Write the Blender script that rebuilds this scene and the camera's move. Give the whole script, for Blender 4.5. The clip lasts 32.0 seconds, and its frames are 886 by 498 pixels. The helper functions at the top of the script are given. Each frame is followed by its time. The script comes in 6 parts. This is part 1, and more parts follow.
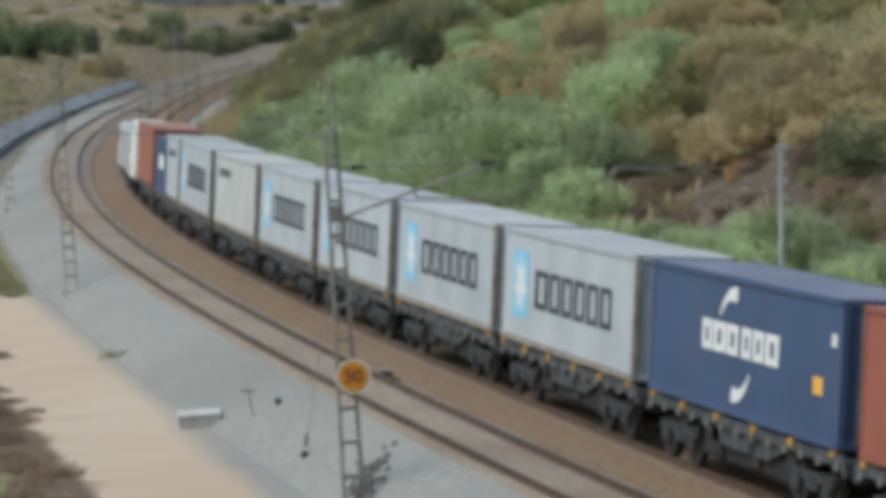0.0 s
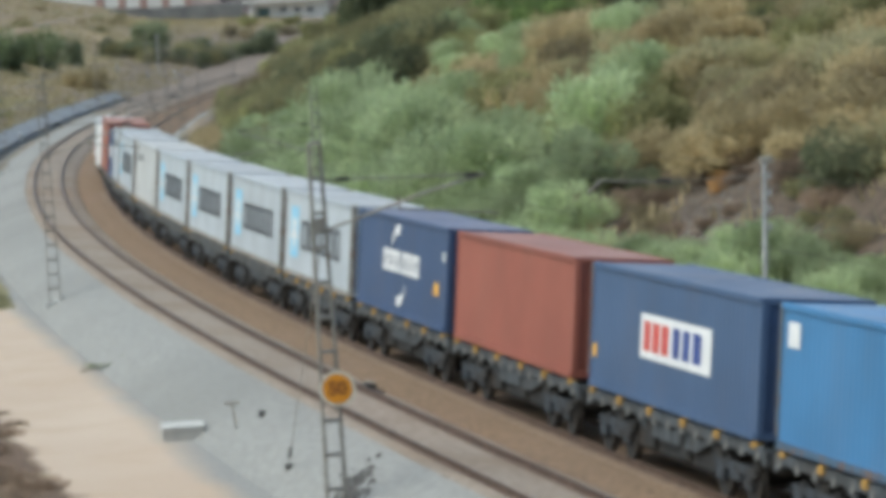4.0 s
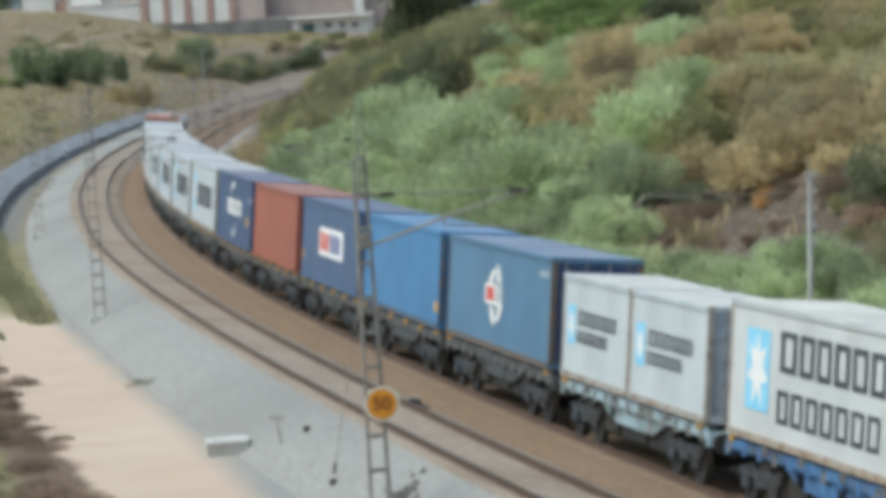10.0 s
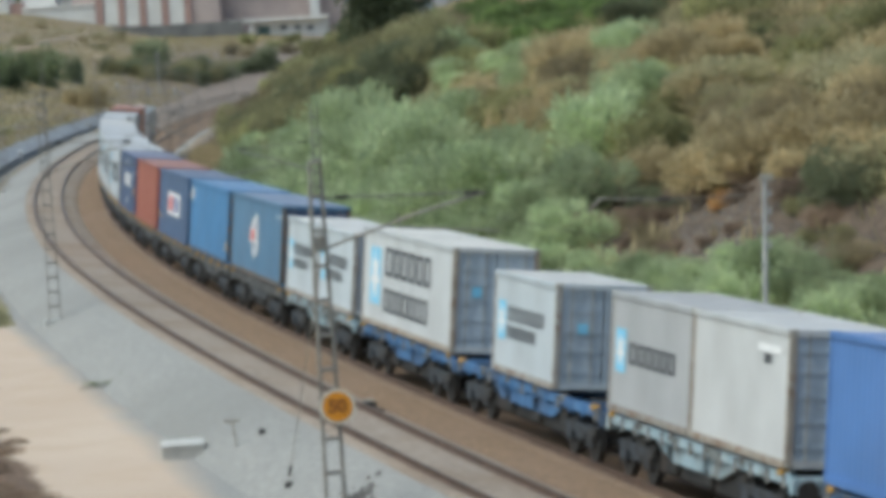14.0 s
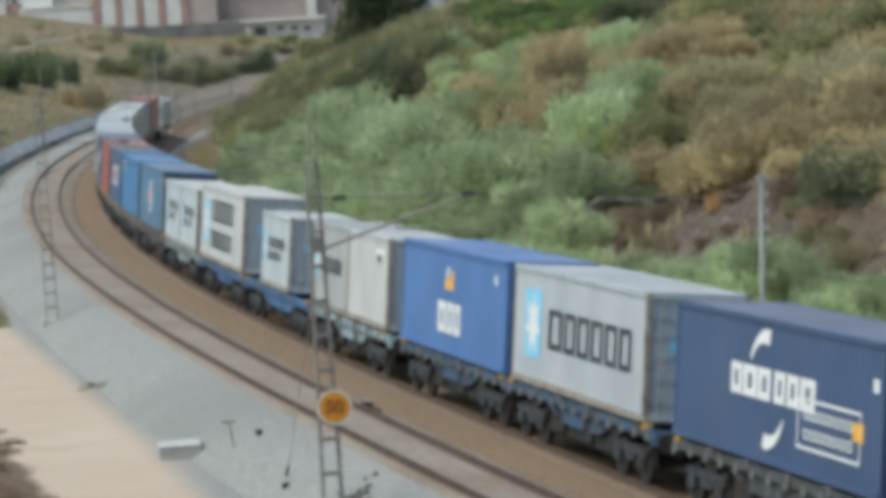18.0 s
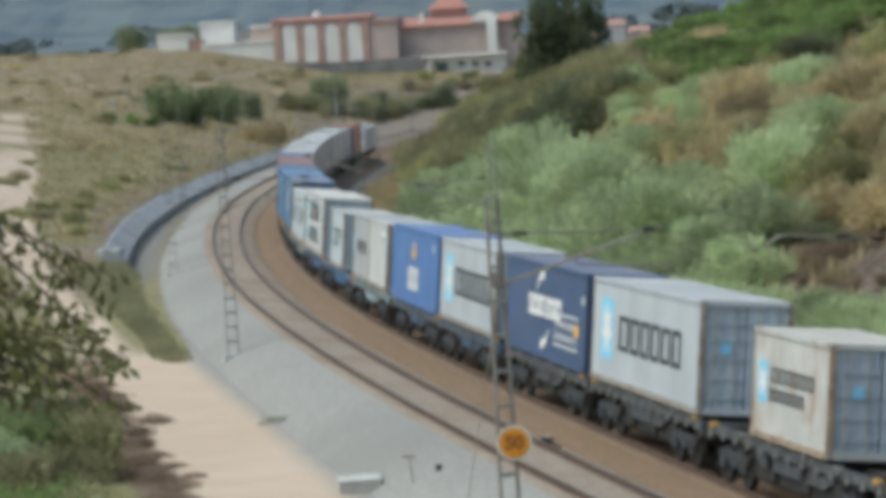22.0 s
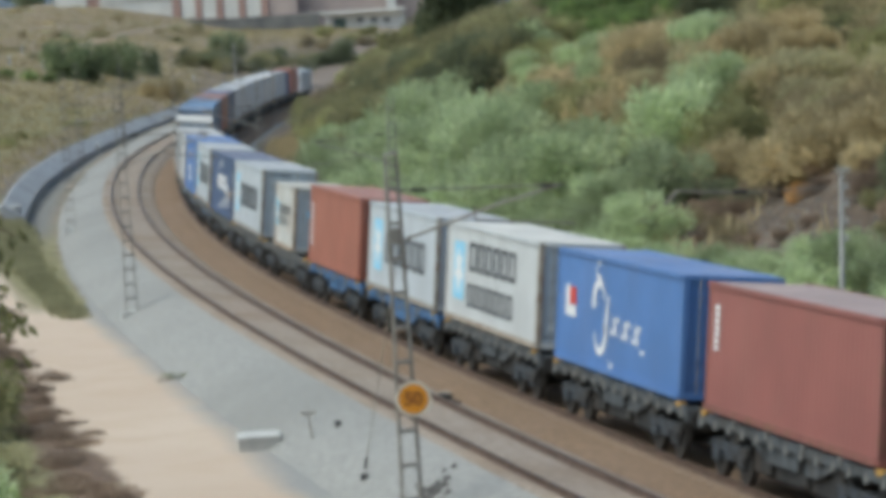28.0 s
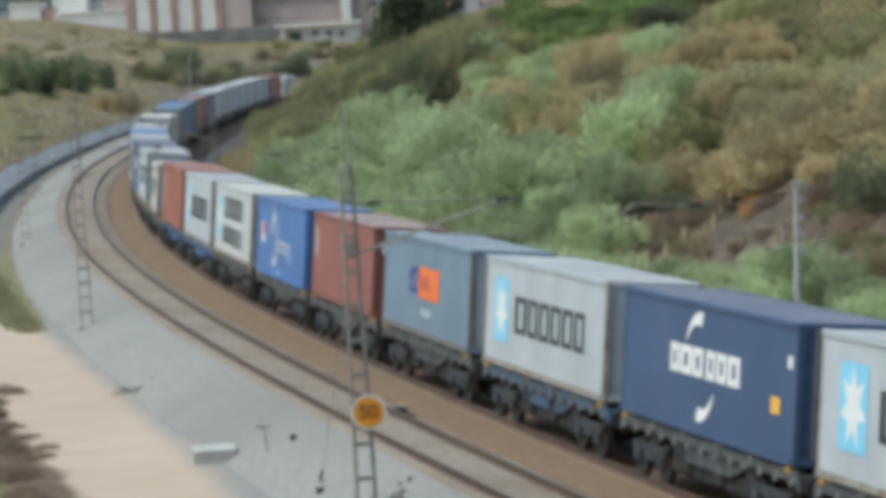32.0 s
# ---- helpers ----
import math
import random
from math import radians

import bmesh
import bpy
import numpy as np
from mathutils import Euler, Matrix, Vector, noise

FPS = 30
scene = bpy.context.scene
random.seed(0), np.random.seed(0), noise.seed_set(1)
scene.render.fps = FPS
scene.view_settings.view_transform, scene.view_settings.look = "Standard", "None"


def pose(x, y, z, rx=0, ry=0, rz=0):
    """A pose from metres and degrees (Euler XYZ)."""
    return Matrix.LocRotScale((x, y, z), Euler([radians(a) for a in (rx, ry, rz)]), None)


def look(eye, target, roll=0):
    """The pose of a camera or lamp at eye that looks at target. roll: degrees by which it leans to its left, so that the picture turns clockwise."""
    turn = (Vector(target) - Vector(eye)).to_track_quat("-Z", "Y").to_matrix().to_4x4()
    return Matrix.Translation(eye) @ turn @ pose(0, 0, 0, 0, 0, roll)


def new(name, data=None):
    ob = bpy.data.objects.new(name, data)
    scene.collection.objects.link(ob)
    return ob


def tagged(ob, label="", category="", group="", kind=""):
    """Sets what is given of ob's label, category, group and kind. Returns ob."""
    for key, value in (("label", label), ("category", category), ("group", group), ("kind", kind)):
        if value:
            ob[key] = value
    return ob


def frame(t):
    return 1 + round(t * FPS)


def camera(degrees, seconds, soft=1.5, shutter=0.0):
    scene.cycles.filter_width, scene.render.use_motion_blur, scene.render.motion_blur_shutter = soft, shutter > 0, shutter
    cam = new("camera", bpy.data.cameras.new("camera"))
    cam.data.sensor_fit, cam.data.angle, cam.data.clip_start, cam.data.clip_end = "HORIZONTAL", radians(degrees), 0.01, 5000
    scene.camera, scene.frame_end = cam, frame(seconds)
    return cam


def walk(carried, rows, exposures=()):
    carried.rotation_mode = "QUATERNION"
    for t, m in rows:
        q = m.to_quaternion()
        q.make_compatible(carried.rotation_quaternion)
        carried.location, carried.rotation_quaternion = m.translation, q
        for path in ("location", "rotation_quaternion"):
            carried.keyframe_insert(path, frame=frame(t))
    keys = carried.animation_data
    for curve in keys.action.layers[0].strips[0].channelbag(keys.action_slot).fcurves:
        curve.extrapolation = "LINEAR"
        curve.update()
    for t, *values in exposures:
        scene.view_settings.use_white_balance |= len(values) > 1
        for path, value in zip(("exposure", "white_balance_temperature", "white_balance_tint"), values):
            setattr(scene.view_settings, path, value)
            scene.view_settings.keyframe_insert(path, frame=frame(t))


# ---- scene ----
# A telephoto view from an embankment over a double-track railway curve; a container train runs away from it.
EYE = (0.0, 0.0, 11.024)
TURNS = [  # seconds, and the three turns of the tripod head in degrees
    (0, 85.516, 3.561, -0.279), (0.5, 85.476, 3.573, -0.341), (1, 85.551, 3.584, -0.212), (1.5, 85.326, 3.581, -0.338),
    (2, 85.541, 3.581, -0.350), (2.5, 85.613, 3.558, -0.834), (3, 85.537, 3.557, -0.974), (3.5, 85.510, 3.571, -1.039),
    (4, 85.700, 3.575, -0.551), (4.5, 85.709, 3.573, 0.094), (6.5, 85.587, 3.577, 0.052), (7, 85.605, 3.548, -0.333),
    (7.5, 85.811, 3.543, -0.275), (8, 85.815, 3.541, -0.237), (8.5, 85.750, 3.547, -0.082), (9, 85.919, 3.566, -0.211),
    (9.5, 85.915, 3.561, -0.089), (10, 86.001, 3.588, 0.194), (10.5, 85.929, 3.551, -0.329), (11, 86.187, 3.550, 0.235),
    (11.5, 86.102, 3.575, -0.325), (12, 86.312, 3.556, -0.235), (12.5, 86.279, 3.536, -0.212), (13, 86.301, 3.572, -0.145),
    (13.5, 86.126, 3.570, -0.162), (14, 85.999, 3.548, -0.546), (14.5, 86.110, 3.584, -0.613), (16.5, 86.138, 3.591, -0.484),
    (17, 86.251, 3.571, -0.496), (17.5, 85.876, 3.577, -0.499), (18, 86.006, 3.568, -0.598), (18.5, 85.839, 3.592, -0.159),
    (19, 85.992, 3.589, -0.337), (19.5, 86.953, 3.595, 0.205), (20, 87.123, 3.574, 0.596), (20.5, 86.929, 3.567, 0.502),
    (21, 86.842, 3.576, 0.624), (21.5, 86.456, 3.589, 0.991), (22, 86.785, 3.584, 2.407), (22.5, 86.444, 3.565, 2.223),
    (23, 86.392, 3.564, 2.284), (23.5, 86.472, 3.576, 2.330), (24, 85.966, 3.581, 2.029), (24.5, 86.333, 3.560, 1.834),
    (26.5, 86.297, 3.564, 1.374), (27, 86.217, 3.590, 1.080), (27.5, 86.406, 3.544, 0.827), (28, 85.953, 3.568, 0.721),
    (28.5, 86.150, 3.586, 0.750), (29, 86.124, 3.575, 0.398), (29.5, 85.840, 3.598, 0.489), (30, 85.970, 3.593, 0.344),
    (30.5, 86.034, 3.596, 0.244), (31, 86.107, 3.595, 0.145), (31.5, 86.112, 3.542, -0.130), (32, 86.128, 3.542, -0.023),
]
cam = camera(14.645, 32.0, soft=6.2)
walk(cam, [(t, pose(*EYE, a, b, c)) for t, a, b, c in TURNS], exposures=[
    (0, -0.19, 6150, -1), (2.5, -0.16, 6150, -1), (4, 0.08, 6100, -2), (8, 0.17, 6050, -3), (10, 0.17, 6130, -2), (13, 0.1, 6130, -2), (14, 0.04, 6080, -2), (17, 0.0, 6100, -2), (20, 0.02, 6160, -2), (22, 0.02, 6230, -2), (24, 0.03, 6200, -2), (28, 0.02, 6100, -2), (32, 0.03, 6060, -3)])

# ---- light: a bright overcast day ----
world = bpy.data.worlds.new("world")
scene.world = world
world.use_nodes = True
wt = world.node_tree
sky = wt.nodes.new("ShaderNodeTexSky")
sky.sky_type, sky.sun_disc = "NISHITA", False
sky.sun_elevation, sky.sun_rotation = radians(56), radians(-115)
sky.air_density, sky.dust_density, sky.ozone_density = 1.0, 4.0, 1.0
wt.links.new(sky.outputs[0], wt.nodes["Background"].inputs[0])
wt.nodes["Background"].inputs[1].default_value = 0.165
sun = new("sun", bpy.data.lights.new("sun", "SUN"))
sun.data.energy, sun.data.angle, sun.data.color = 1.5, radians(35), (1.0, 0.97, 0.92)
sun.matrix_world = look((0, 0, 60), (36, 17, 0))

# ---- the plan: a track curve, and places by chainage, offset and height ----
KU = (-700, -60, 0, 25, 50, 75, 100, 125, 150, 175, 200, 250, 300, 400, 700, 5000)
KK = (0.0, 0.0004, 0.0007, 0.0008, 0.0008, 0.0011, 0.001, 0.0009, 0.0009, 0.001, 0.0007, 0.0005, 0.0004, 0.0004, 0.0, 0.0)
US = np.arange(-700.0, 5000.5, 2.0)
_k = np.interp(US, KU, KK)
TH = np.concatenate([[0], np.cumsum(_k[1:] + _k[:-1])])
TH += -0.22714 - np.interp(0, US, TH)
_m = (TH[1:] + TH[:-1]) / 2
TX = np.concatenate([[0], np.cumsum(2 * np.sin(_m))])
TY = np.concatenate([[0], np.cumsum(2 * np.cos(_m))])
TX += 3.5296 - np.interp(0, US, TX)
TY += 85.7646 - np.interp(0, US, TY)
SPACING, GAUGE, FLOOR = 4.463, 1.74, 1.45


def cant(u):
    return 0.107 * np.interp(u, (-200, -120, 180, 300, 420), (0.3, 1, 1, 0.3, 0.1))


def plan(u, o):
    """x and y of chainage u, offset o to the right of the train's track."""
    th = np.interp(u, US, TH)
    return np.interp(u, US, TX) + np.cos(th) * o, np.interp(u, US, TY) - np.sin(th) * o


def on_track(u, o=0.0, z=0.0):
    """A pose on the canted track plane, y along the track."""
    x, y = plan(u, 0)
    th = float(np.interp(u, US, TH))
    return Matrix.Translation((float(x), float(y), 0.00034 * u)) @ Matrix.Rotation(-th, 4, "Z") @ Matrix.Rotation(float(cant(u)), 4, "Y") @ Matrix.Translation((o, 0, z))


def step(x, a, b):
    t = np.clip((x - a) / (b - a), 0, 1)
    return t * t * (3 - 2 * t)


def ground_z(u, o):
    """Height of the ground."""
    u, o = np.asarray(u, float), np.asarray(o, float)
    ditch = 0.65 * (1 - step(np.abs(o + 10.45 + 0.0115 * (u - 150)), 0.2, 0.9)) * step(u, 108, 130) * (1 - step(u, 366, 376))
    bed = -0.55 - ditch - o * np.sin(cant(u)) * (1 - step(-o, 4.5, 7.6)) * (1 - step(o, 2.5, 5))
    # cut slope and terrace on the inner side
    foot = 4.2 + 2.0 * step(u, 130, 225) + np.maximum(u - 235, 0) * 0.30 + np.maximum(-u - 40, 0) * 0.1
    d = np.maximum(o - foot, 0)
    fade = 1 - 0.35 * step(u, 120, 240)
    hill = np.minimum(d * 0.62, np.minimum(5.2 + 0.205 * d, 13.3 + 0.03 * d)) * (1 - step(u, 300, 420)) + np.minimum(d * 0.12, 6) * step(u, 300, 420)
    hill += 0.7 * np.exp(-((u - 208) / 20) ** 2) * step(o, 24, 31)
    hill += 0.9 * np.sin(u * 0.11 + o * 0.07) * step(d, 4, 14) + 0.35 * np.sin(u * 0.31 - o * 0.4) * step(d, 2, 8)
    # grassy rise on the outer side
    e = np.maximum(-o - 12.5 - np.maximum(90 - u, 0) * 0.02, 0)
    rise = np.minimum(e * 0.24, 5.5 + 0.07 * e) * step(u, 70, 160)
    far = np.interp(o, (-400, -90, -70, -58, -49, -38, -17, 0, 25, 300), (15, 16.5, 15.4, 13, 11, 9.2, 8.0, 7.2, 6.6, 6))
    b = step(u, 410, 570)
    rise = np.minimum(rise, 17) * (1 - b) + far * b
    # earth heaped behind the concrete wall
    w = -o - 12.3 - 0.0115 * (u - 150)
    rise = rise + 0.85 * step(w, -0.5, 0.1) * np.exp(-np.maximum(w, 0) / 7) * step(u, 124, 134) * (1 - step(u, 366, 380))
    bank = 8.5 * step(-o, 15.0, 24.5) * (1 - step(u, -78, -46)) + 1.5 * step(-o, 15, 24) * (1 - step(u, 0, 40))
    return bed + hill + rise + bank + 0.12 * np.sin(u * 0.23) * np.sin(o * 0.9) * step(np.abs(o + 2), 9, 14) + 0.5 * np.sin(u * 0.05 + 1) * np.sin(o * 0.13) * step(-o, 18, 40) * step(u, 90, 160)


def gravel_z(u, o):
    """Height of the gravel shoulder or of the ground, whichever is higher."""
    q = o + SPACING
    zl = float(np.interp(q, (-3.95, -3.45, -2.95, -2.4, -1.9, -1.42), (-1.46, -1.09, -0.79, -0.54, -0.36, -0.2)))
    c = float(cant(u))
    return max(float(ground_z(u, o)), 0.00034 * u + zl * math.cos(c) - o * math.sin(c)) if q < -1.4 else float(ground_z(u, o))


def spot(u, o, dz=0.0):
    x, y = plan(u, o)
    return float(x), float(y), float(ground_z(u, o)) + dz


# ---- materials ----
def rgb(c):
    return (*c, 1)


def mat(name, c1, c2, rough=0.8, metal=0.0, scale=2.0, bump=0.15, c3=None, big=0.12, island=0.0, mix=0.55, obj=0.0, bscale=None, streak=1.0):
    """Noise between two colours, a third in larger patches, fine relief; island and obj vary it piece by piece."""
    m = bpy.data.materials.new(name)
    m.use_nodes = True
    nt, L = m.node_tree, m.node_tree.links
    bs = nt.nodes["Principled BSDF"]
    bs.inputs["Roughness"].default_value, bs.inputs["Metallic"].default_value = rough, metal
    tc = nt.nodes.new("ShaderNodeTexCoord")
    n1 = nt.nodes.new("ShaderNodeTexNoise")
    n1.inputs["Scale"].default_value, n1.inputs["Detail"].default_value = scale, 6
    L.new(tc.outputs["Object"], n1.inputs["Vector"])
    ramp = nt.nodes.new("ShaderNodeValToRGB")
    ramp.color_ramp.elements[0].position, ramp.color_ramp.elements[1].position = 0.36, 0.64
    ramp.color_ramp.elements[0].color, ramp.color_ramp.elements[1].color = rgb(c1), rgb(c2)
    L.new(n1.outputs["Fac"], ramp.inputs["Fac"])
    col = ramp.outputs["Color"]
    if c3:
        n2 = nt.nodes.new("ShaderNodeTexNoise")
        n2.inputs["Scale"].default_value, n2.inputs["Detail"].default_value = big, 4
        mp = nt.nodes.new("ShaderNodeMapping")
        mp.inputs["Scale"].default_value = (1, 1, streak)
        L.new(tc.outputs["Object"], mp.inputs["Vector"])
        L.new(mp.outputs[0], n2.inputs["Vector"])
        r2 = nt.nodes.new("ShaderNodeMapRange")
        r2.inputs["From Min"].default_value, r2.inputs["From Max"].default_value, r2.inputs["To Max"].default_value = 0.48, 0.66, mix
        L.new(n2.outputs["Fac"], r2.inputs["Value"])
        mx = nt.nodes.new("ShaderNodeMixRGB")
        mx.inputs[2].default_value = rgb(c3)
        L.new(r2.outputs[0], mx.inputs[0])
        L.new(col, mx.inputs[1])
        col = mx.outputs[0]
    for amount, node, out in ((island, "ShaderNodeNewGeometry", "Random Per Island"), (obj, "ShaderNodeObjectInfo", "Random")):
        if amount:
            src = nt.nodes.new(node)
            r3 = nt.nodes.new("ShaderNodeMapRange")
            r3.inputs["To Min"].default_value, r3.inputs["To Max"].default_value = 1 - amount, 1 + amount
            L.new(src.outputs[out], r3.inputs["Value"])
            hs = nt.nodes.new("ShaderNodeHueSaturation")
            L.new(r3.outputs[0], hs.inputs["Value"])
            L.new(col, hs.inputs["Color"])
            col = hs.outputs["Color"]
    L.new(col, bs.inputs["Base Color"])
    if bump:
        n3 = nt.nodes.new("ShaderNodeTexNoise")
        n3.inputs["Scale"].default_value, n3.inputs["Detail"].default_value = bscale or scale * 4, 5
        L.new(tc.outputs["Object"], n3.inputs["Vector"])
        b = nt.nodes.new("ShaderNodeBump")
        b.inputs["Strength"].default_value, b.inputs["Distance"].default_value = bump, 0.1
        L.new(n3.outputs["Fac"], b.inputs["Height"])
        L.new(b.outputs["Normal"], bs.inputs["Normal"])
    return m


def tint(c, k):
    return tuple(min(1, v * k) for v in c)


def paint(name, c, rough=0.5, dirt=(0.16, 0.12, 0.09), mix=0.1):
    return mat(name, tint(c, 0.88), tint(c, 1.07), rough, 0.0, 0.5, 0.02, dirt, 0.9, 0.0, mix, 0.06, None, 0.3)


STEEL = mat("rail_steel", (0.10, 0.065, 0.045), (0.17, 0.11, 0.08), 0.55, 0.4, 3.0, 0.05)
RAILTOP = mat("rail_head_worn", (0.16, 0.13, 0.11), (0.24, 0.2, 0.17), 0.4, 0.7, 3.0, 0.03)
GRAVEL = mat("pale_grey_gravel", (0.24, 0.235, 0.22), (0.322, 0.317, 0.297), 0.95, 0, 5.0, 0.4, (0.215, 0.21, 0.195), 0.07, 0, 0.6, 0, 9.0)
# darker concrete: the shade on the wall's near face is in the colour
WALL_SHADE = mat("shaded_face_concrete", (0.23, 0.235, 0.235), (0.32, 0.32, 0.315), 0.9, 0, 0.8, 0.15, (0.2, 0.2, 0.19), 0.3)
BALLAST_BROWN = mat("rusty_ballast", (0.152, 0.1, 0.06), (0.25, 0.168, 0.104), 0.95, 0, 5.0, 0.7, (0.22, 0.15, 0.10), 0.12, 0, 0.7, 0, 9.0)
BALLAST_GREY = mat("grey_brown_ballast", (0.24, 0.195, 0.155), (0.36, 0.30, 0.245), 0.95, 0, 5.0, 0.7, (0.22, 0.16, 0.11), 0.2, 0, 0.6, 0, 9.0)
CONCRETE = mat("concrete", (0.36, 0.36, 0.35), (0.5, 0.5, 0.48), 0.9, 0, 1.5, 0.15, (0.25, 0.25, 0.24), 0.3)
WALLC = mat("bluish_concrete", (0.26, 0.272, 0.287), (0.37, 0.385, 0.40), 0.9, 0, 0.8, 0.15, (0.2, 0.2, 0.2), 0.2)
SLEEPER = mat("sleeper_concrete", (0.25, 0.19, 0.14), (0.34, 0.27, 0.205), 0.95, 0, 3, 0.2, None, 0.1, 0, 0.5, 0.15)
GALV = mat("weathered_galvanised_steel", (0.29, 0.27, 0.23), (0.42, 0.40, 0.35), 0.6, 0.2, 4, 0.05, (0.2, 0.14, 0.1), 1.5)
DARKM = mat("dark_grimy_metal", (0.018, 0.018, 0.018), (0.042, 0.039, 0.036), 0.8, 0.1, 3, 0.1, (0.05, 0.036, 0.026), 1.0)
BOGIEM = mat("grimy_blue_grey_bogie_steel", (0.02, 0.024, 0.03), (0.06, 0.068, 0.08), 0.75, 0.1, 4, 0.1, (0.035, 0.03, 0.026), 1.4, 0, 0.85)
DULLM = mat("dark_grimy_blue_wagon_paint", (0.035, 0.065, 0.12), (0.07, 0.125, 0.22), 0.65, 0, 3.0, 0.05, (0.05, 0.046, 0.042), 1.0, 0, 0.85)
PALEM = mat("dusty_pale_blue_wagon_paint", (0.27, 0.37, 0.42), (0.40, 0.49, 0.53), 0.65, 0, 2.5, 0.05, (0.13, 0.12, 0.1), 1.1, 0, 0.8)
BLUEM = mat("grimy_blue_wagon_paint", (0.05, 0.12, 0.26), (0.08, 0.2, 0.40), 0.6, 0, 2.0, 0.05, (0.06, 0.055, 0.05), 0.6, 0, 0.8)
MASTM = mat("dull_weathered_mast_steel", (0.18, 0.17, 0.15), (0.29, 0.275, 0.245), 0.7, 0.1, 4, 0.05, (0.17, 0.12, 0.09), 1.5)
HANGER = mat("dusty_bracket_steel", (0.055, 0.06, 0.065), (0.235, 0.235, 0.225), 0.7, 0.1, 5, 0.05, (0.12, 0.08, 0.05), 2.0)
GREYM = mat("grimy_grey_wagon_paint", (0.045, 0.05, 0.055), (0.1, 0.11, 0.12), 0.65, 0, 2.0, 0.05, (0.06, 0.055, 0.05), 0.6, 0, 0.85)
PIN = mat("dirty_amber_pin", (0.32, 0.18, 0.045), (0.58, 0.34, 0.075), 0.7, 0, 8, 0.05)
WHITEP = mat("white_lettering", (0.72, 0.73, 0.74), (0.82, 0.82, 0.82), 0.5, 0, 2, 0)
BLACKP = mat("dark_lettering", (0.035, 0.04, 0.05), (0.055, 0.06, 0.07), 0.5, 0, 2, 0)
SKYP = mat("sky_blue_panel", (0.22, 0.56, 0.78), (0.28, 0.62, 0.84), 0.5, 0, 2, 0)
REDP = mat("red_lettering", (0.55, 0.06, 0.05), (0.62, 0.08, 0.06), 0.5, 0, 2, 0)
ORANGEP = mat("orange_panel", (0.75, 0.16, 0.04), (0.85, 0.2, 0.05), 0.5, 0, 2, 0)
YELLOWP = mat("amber_label", (0.8, 0.42, 0.05), (0.85, 0.48, 0.08), 0.5, 0, 2, 0)
NAVYP = mat("navy_panel", (0.03, 0.06, 0.25), (0.04, 0.08, 0.3), 0.5, 0, 2, 0)
BARK = mat("bark", (0.07, 0.05, 0.035), (0.14, 0.1, 0.07), 0.95, 0, 6, 0.4)
PAINT = {
    "silver": paint("silver_grey_paint", (0.475, 0.515, 0.555)), "pale": paint("pale_grey_paint", (0.52, 0.53, 0.53)), "cream": paint("chalky_white_paint", (0.525, 0.545, 0.555)), "chalk": paint("bluish_white_paint", (0.50, 0.55, 0.585)),
    "rusty": mat("rust_blotched_off_white_paint", (0.44, 0.45, 0.43), (0.54, 0.54, 0.52), 0.6, 0, 0.6, 0.02, (0.30, 0.19, 0.11), 0.9, 0, 0.6), "grey": paint("dull_grey_paint", (0.40, 0.41, 0.42)),
    "navy": paint("navy_blue_paint", (0.055, 0.095, 0.195)), "navy2": paint("faded_navy_paint", (0.07, 0.12, 0.225)), "red": paint("brick_red_paint", (0.305, 0.097, 0.068)),
    "orange": paint("orange_red_paint", (0.345, 0.125, 0.085)), "maroon": paint("faded_maroon_paint", (0.275, 0.1, 0.086)), "azure": paint("bright_blue_paint", (0.07, 0.215, 0.43)),
    "dusty": paint("dusty_blue_paint", (0.09, 0.19, 0.31)), "royal": paint("royal_blue_paint", (0.085, 0.185, 0.43)), "slate": paint("slate_blue_grey_paint", (0.175, 0.245, 0.325)),
    "door": paint("blue_grey_door_paint", (0.41, 0.475, 0.54)),
}


# worn, rust-chipped paint of the posts and rails at the edges
WORN = {k: mat(k + "_worn_edge_paint", tint(v, 0.78), tint(v, 1.0), 0.65, 0, 3.0, 0.05, (0.17, 0.095, 0.055), 3.5, 0, 0.75) for k, v in (
    ("chalk", (0.38, 0.36, 0.33)), ("azure", (0.075, 0.13, 0.2)), ("silver", (0.33, 0.31, 0.275)), ("cream", (0.38, 0.33, 0.27)), ("rusty", (0.38, 0.30, 0.22)), ("pale", (0.36, 0.32, 0.27)), ("grey", (0.30, 0.28, 0.25)), ("slate", (0.17, 0.17, 0.165)), ("maroon", (0.24, 0.095, 0.08)), ("dusty", (0.13, 0.115, 0.10)))}


# ---- mesh helpers ----
def part(name, bm, material, parent=None, label="", m=None):
    """Link a bmesh (or a mesh) as one object, under a parent."""
    if isinstance(bm, bmesh.types.BMesh):
        me = bpy.data.meshes.new(name)
        bm.to_mesh(me)
        bm.free()
        me.materials.append(material)
    else:
        me = bm
    ob = new(name, me)
    ob.parent = parent
    if m is not None:
        ob.matrix_basis = m
    if label:
        ob["label"] = label
    return ob


def thing(name, label, category, group="", kind="", m=None):
    ob = tagged(new(name), label, category, group, kind)
    ob.empty_display_size = 0.2
    if m is not None:
        ob.matrix_basis = m
    return ob


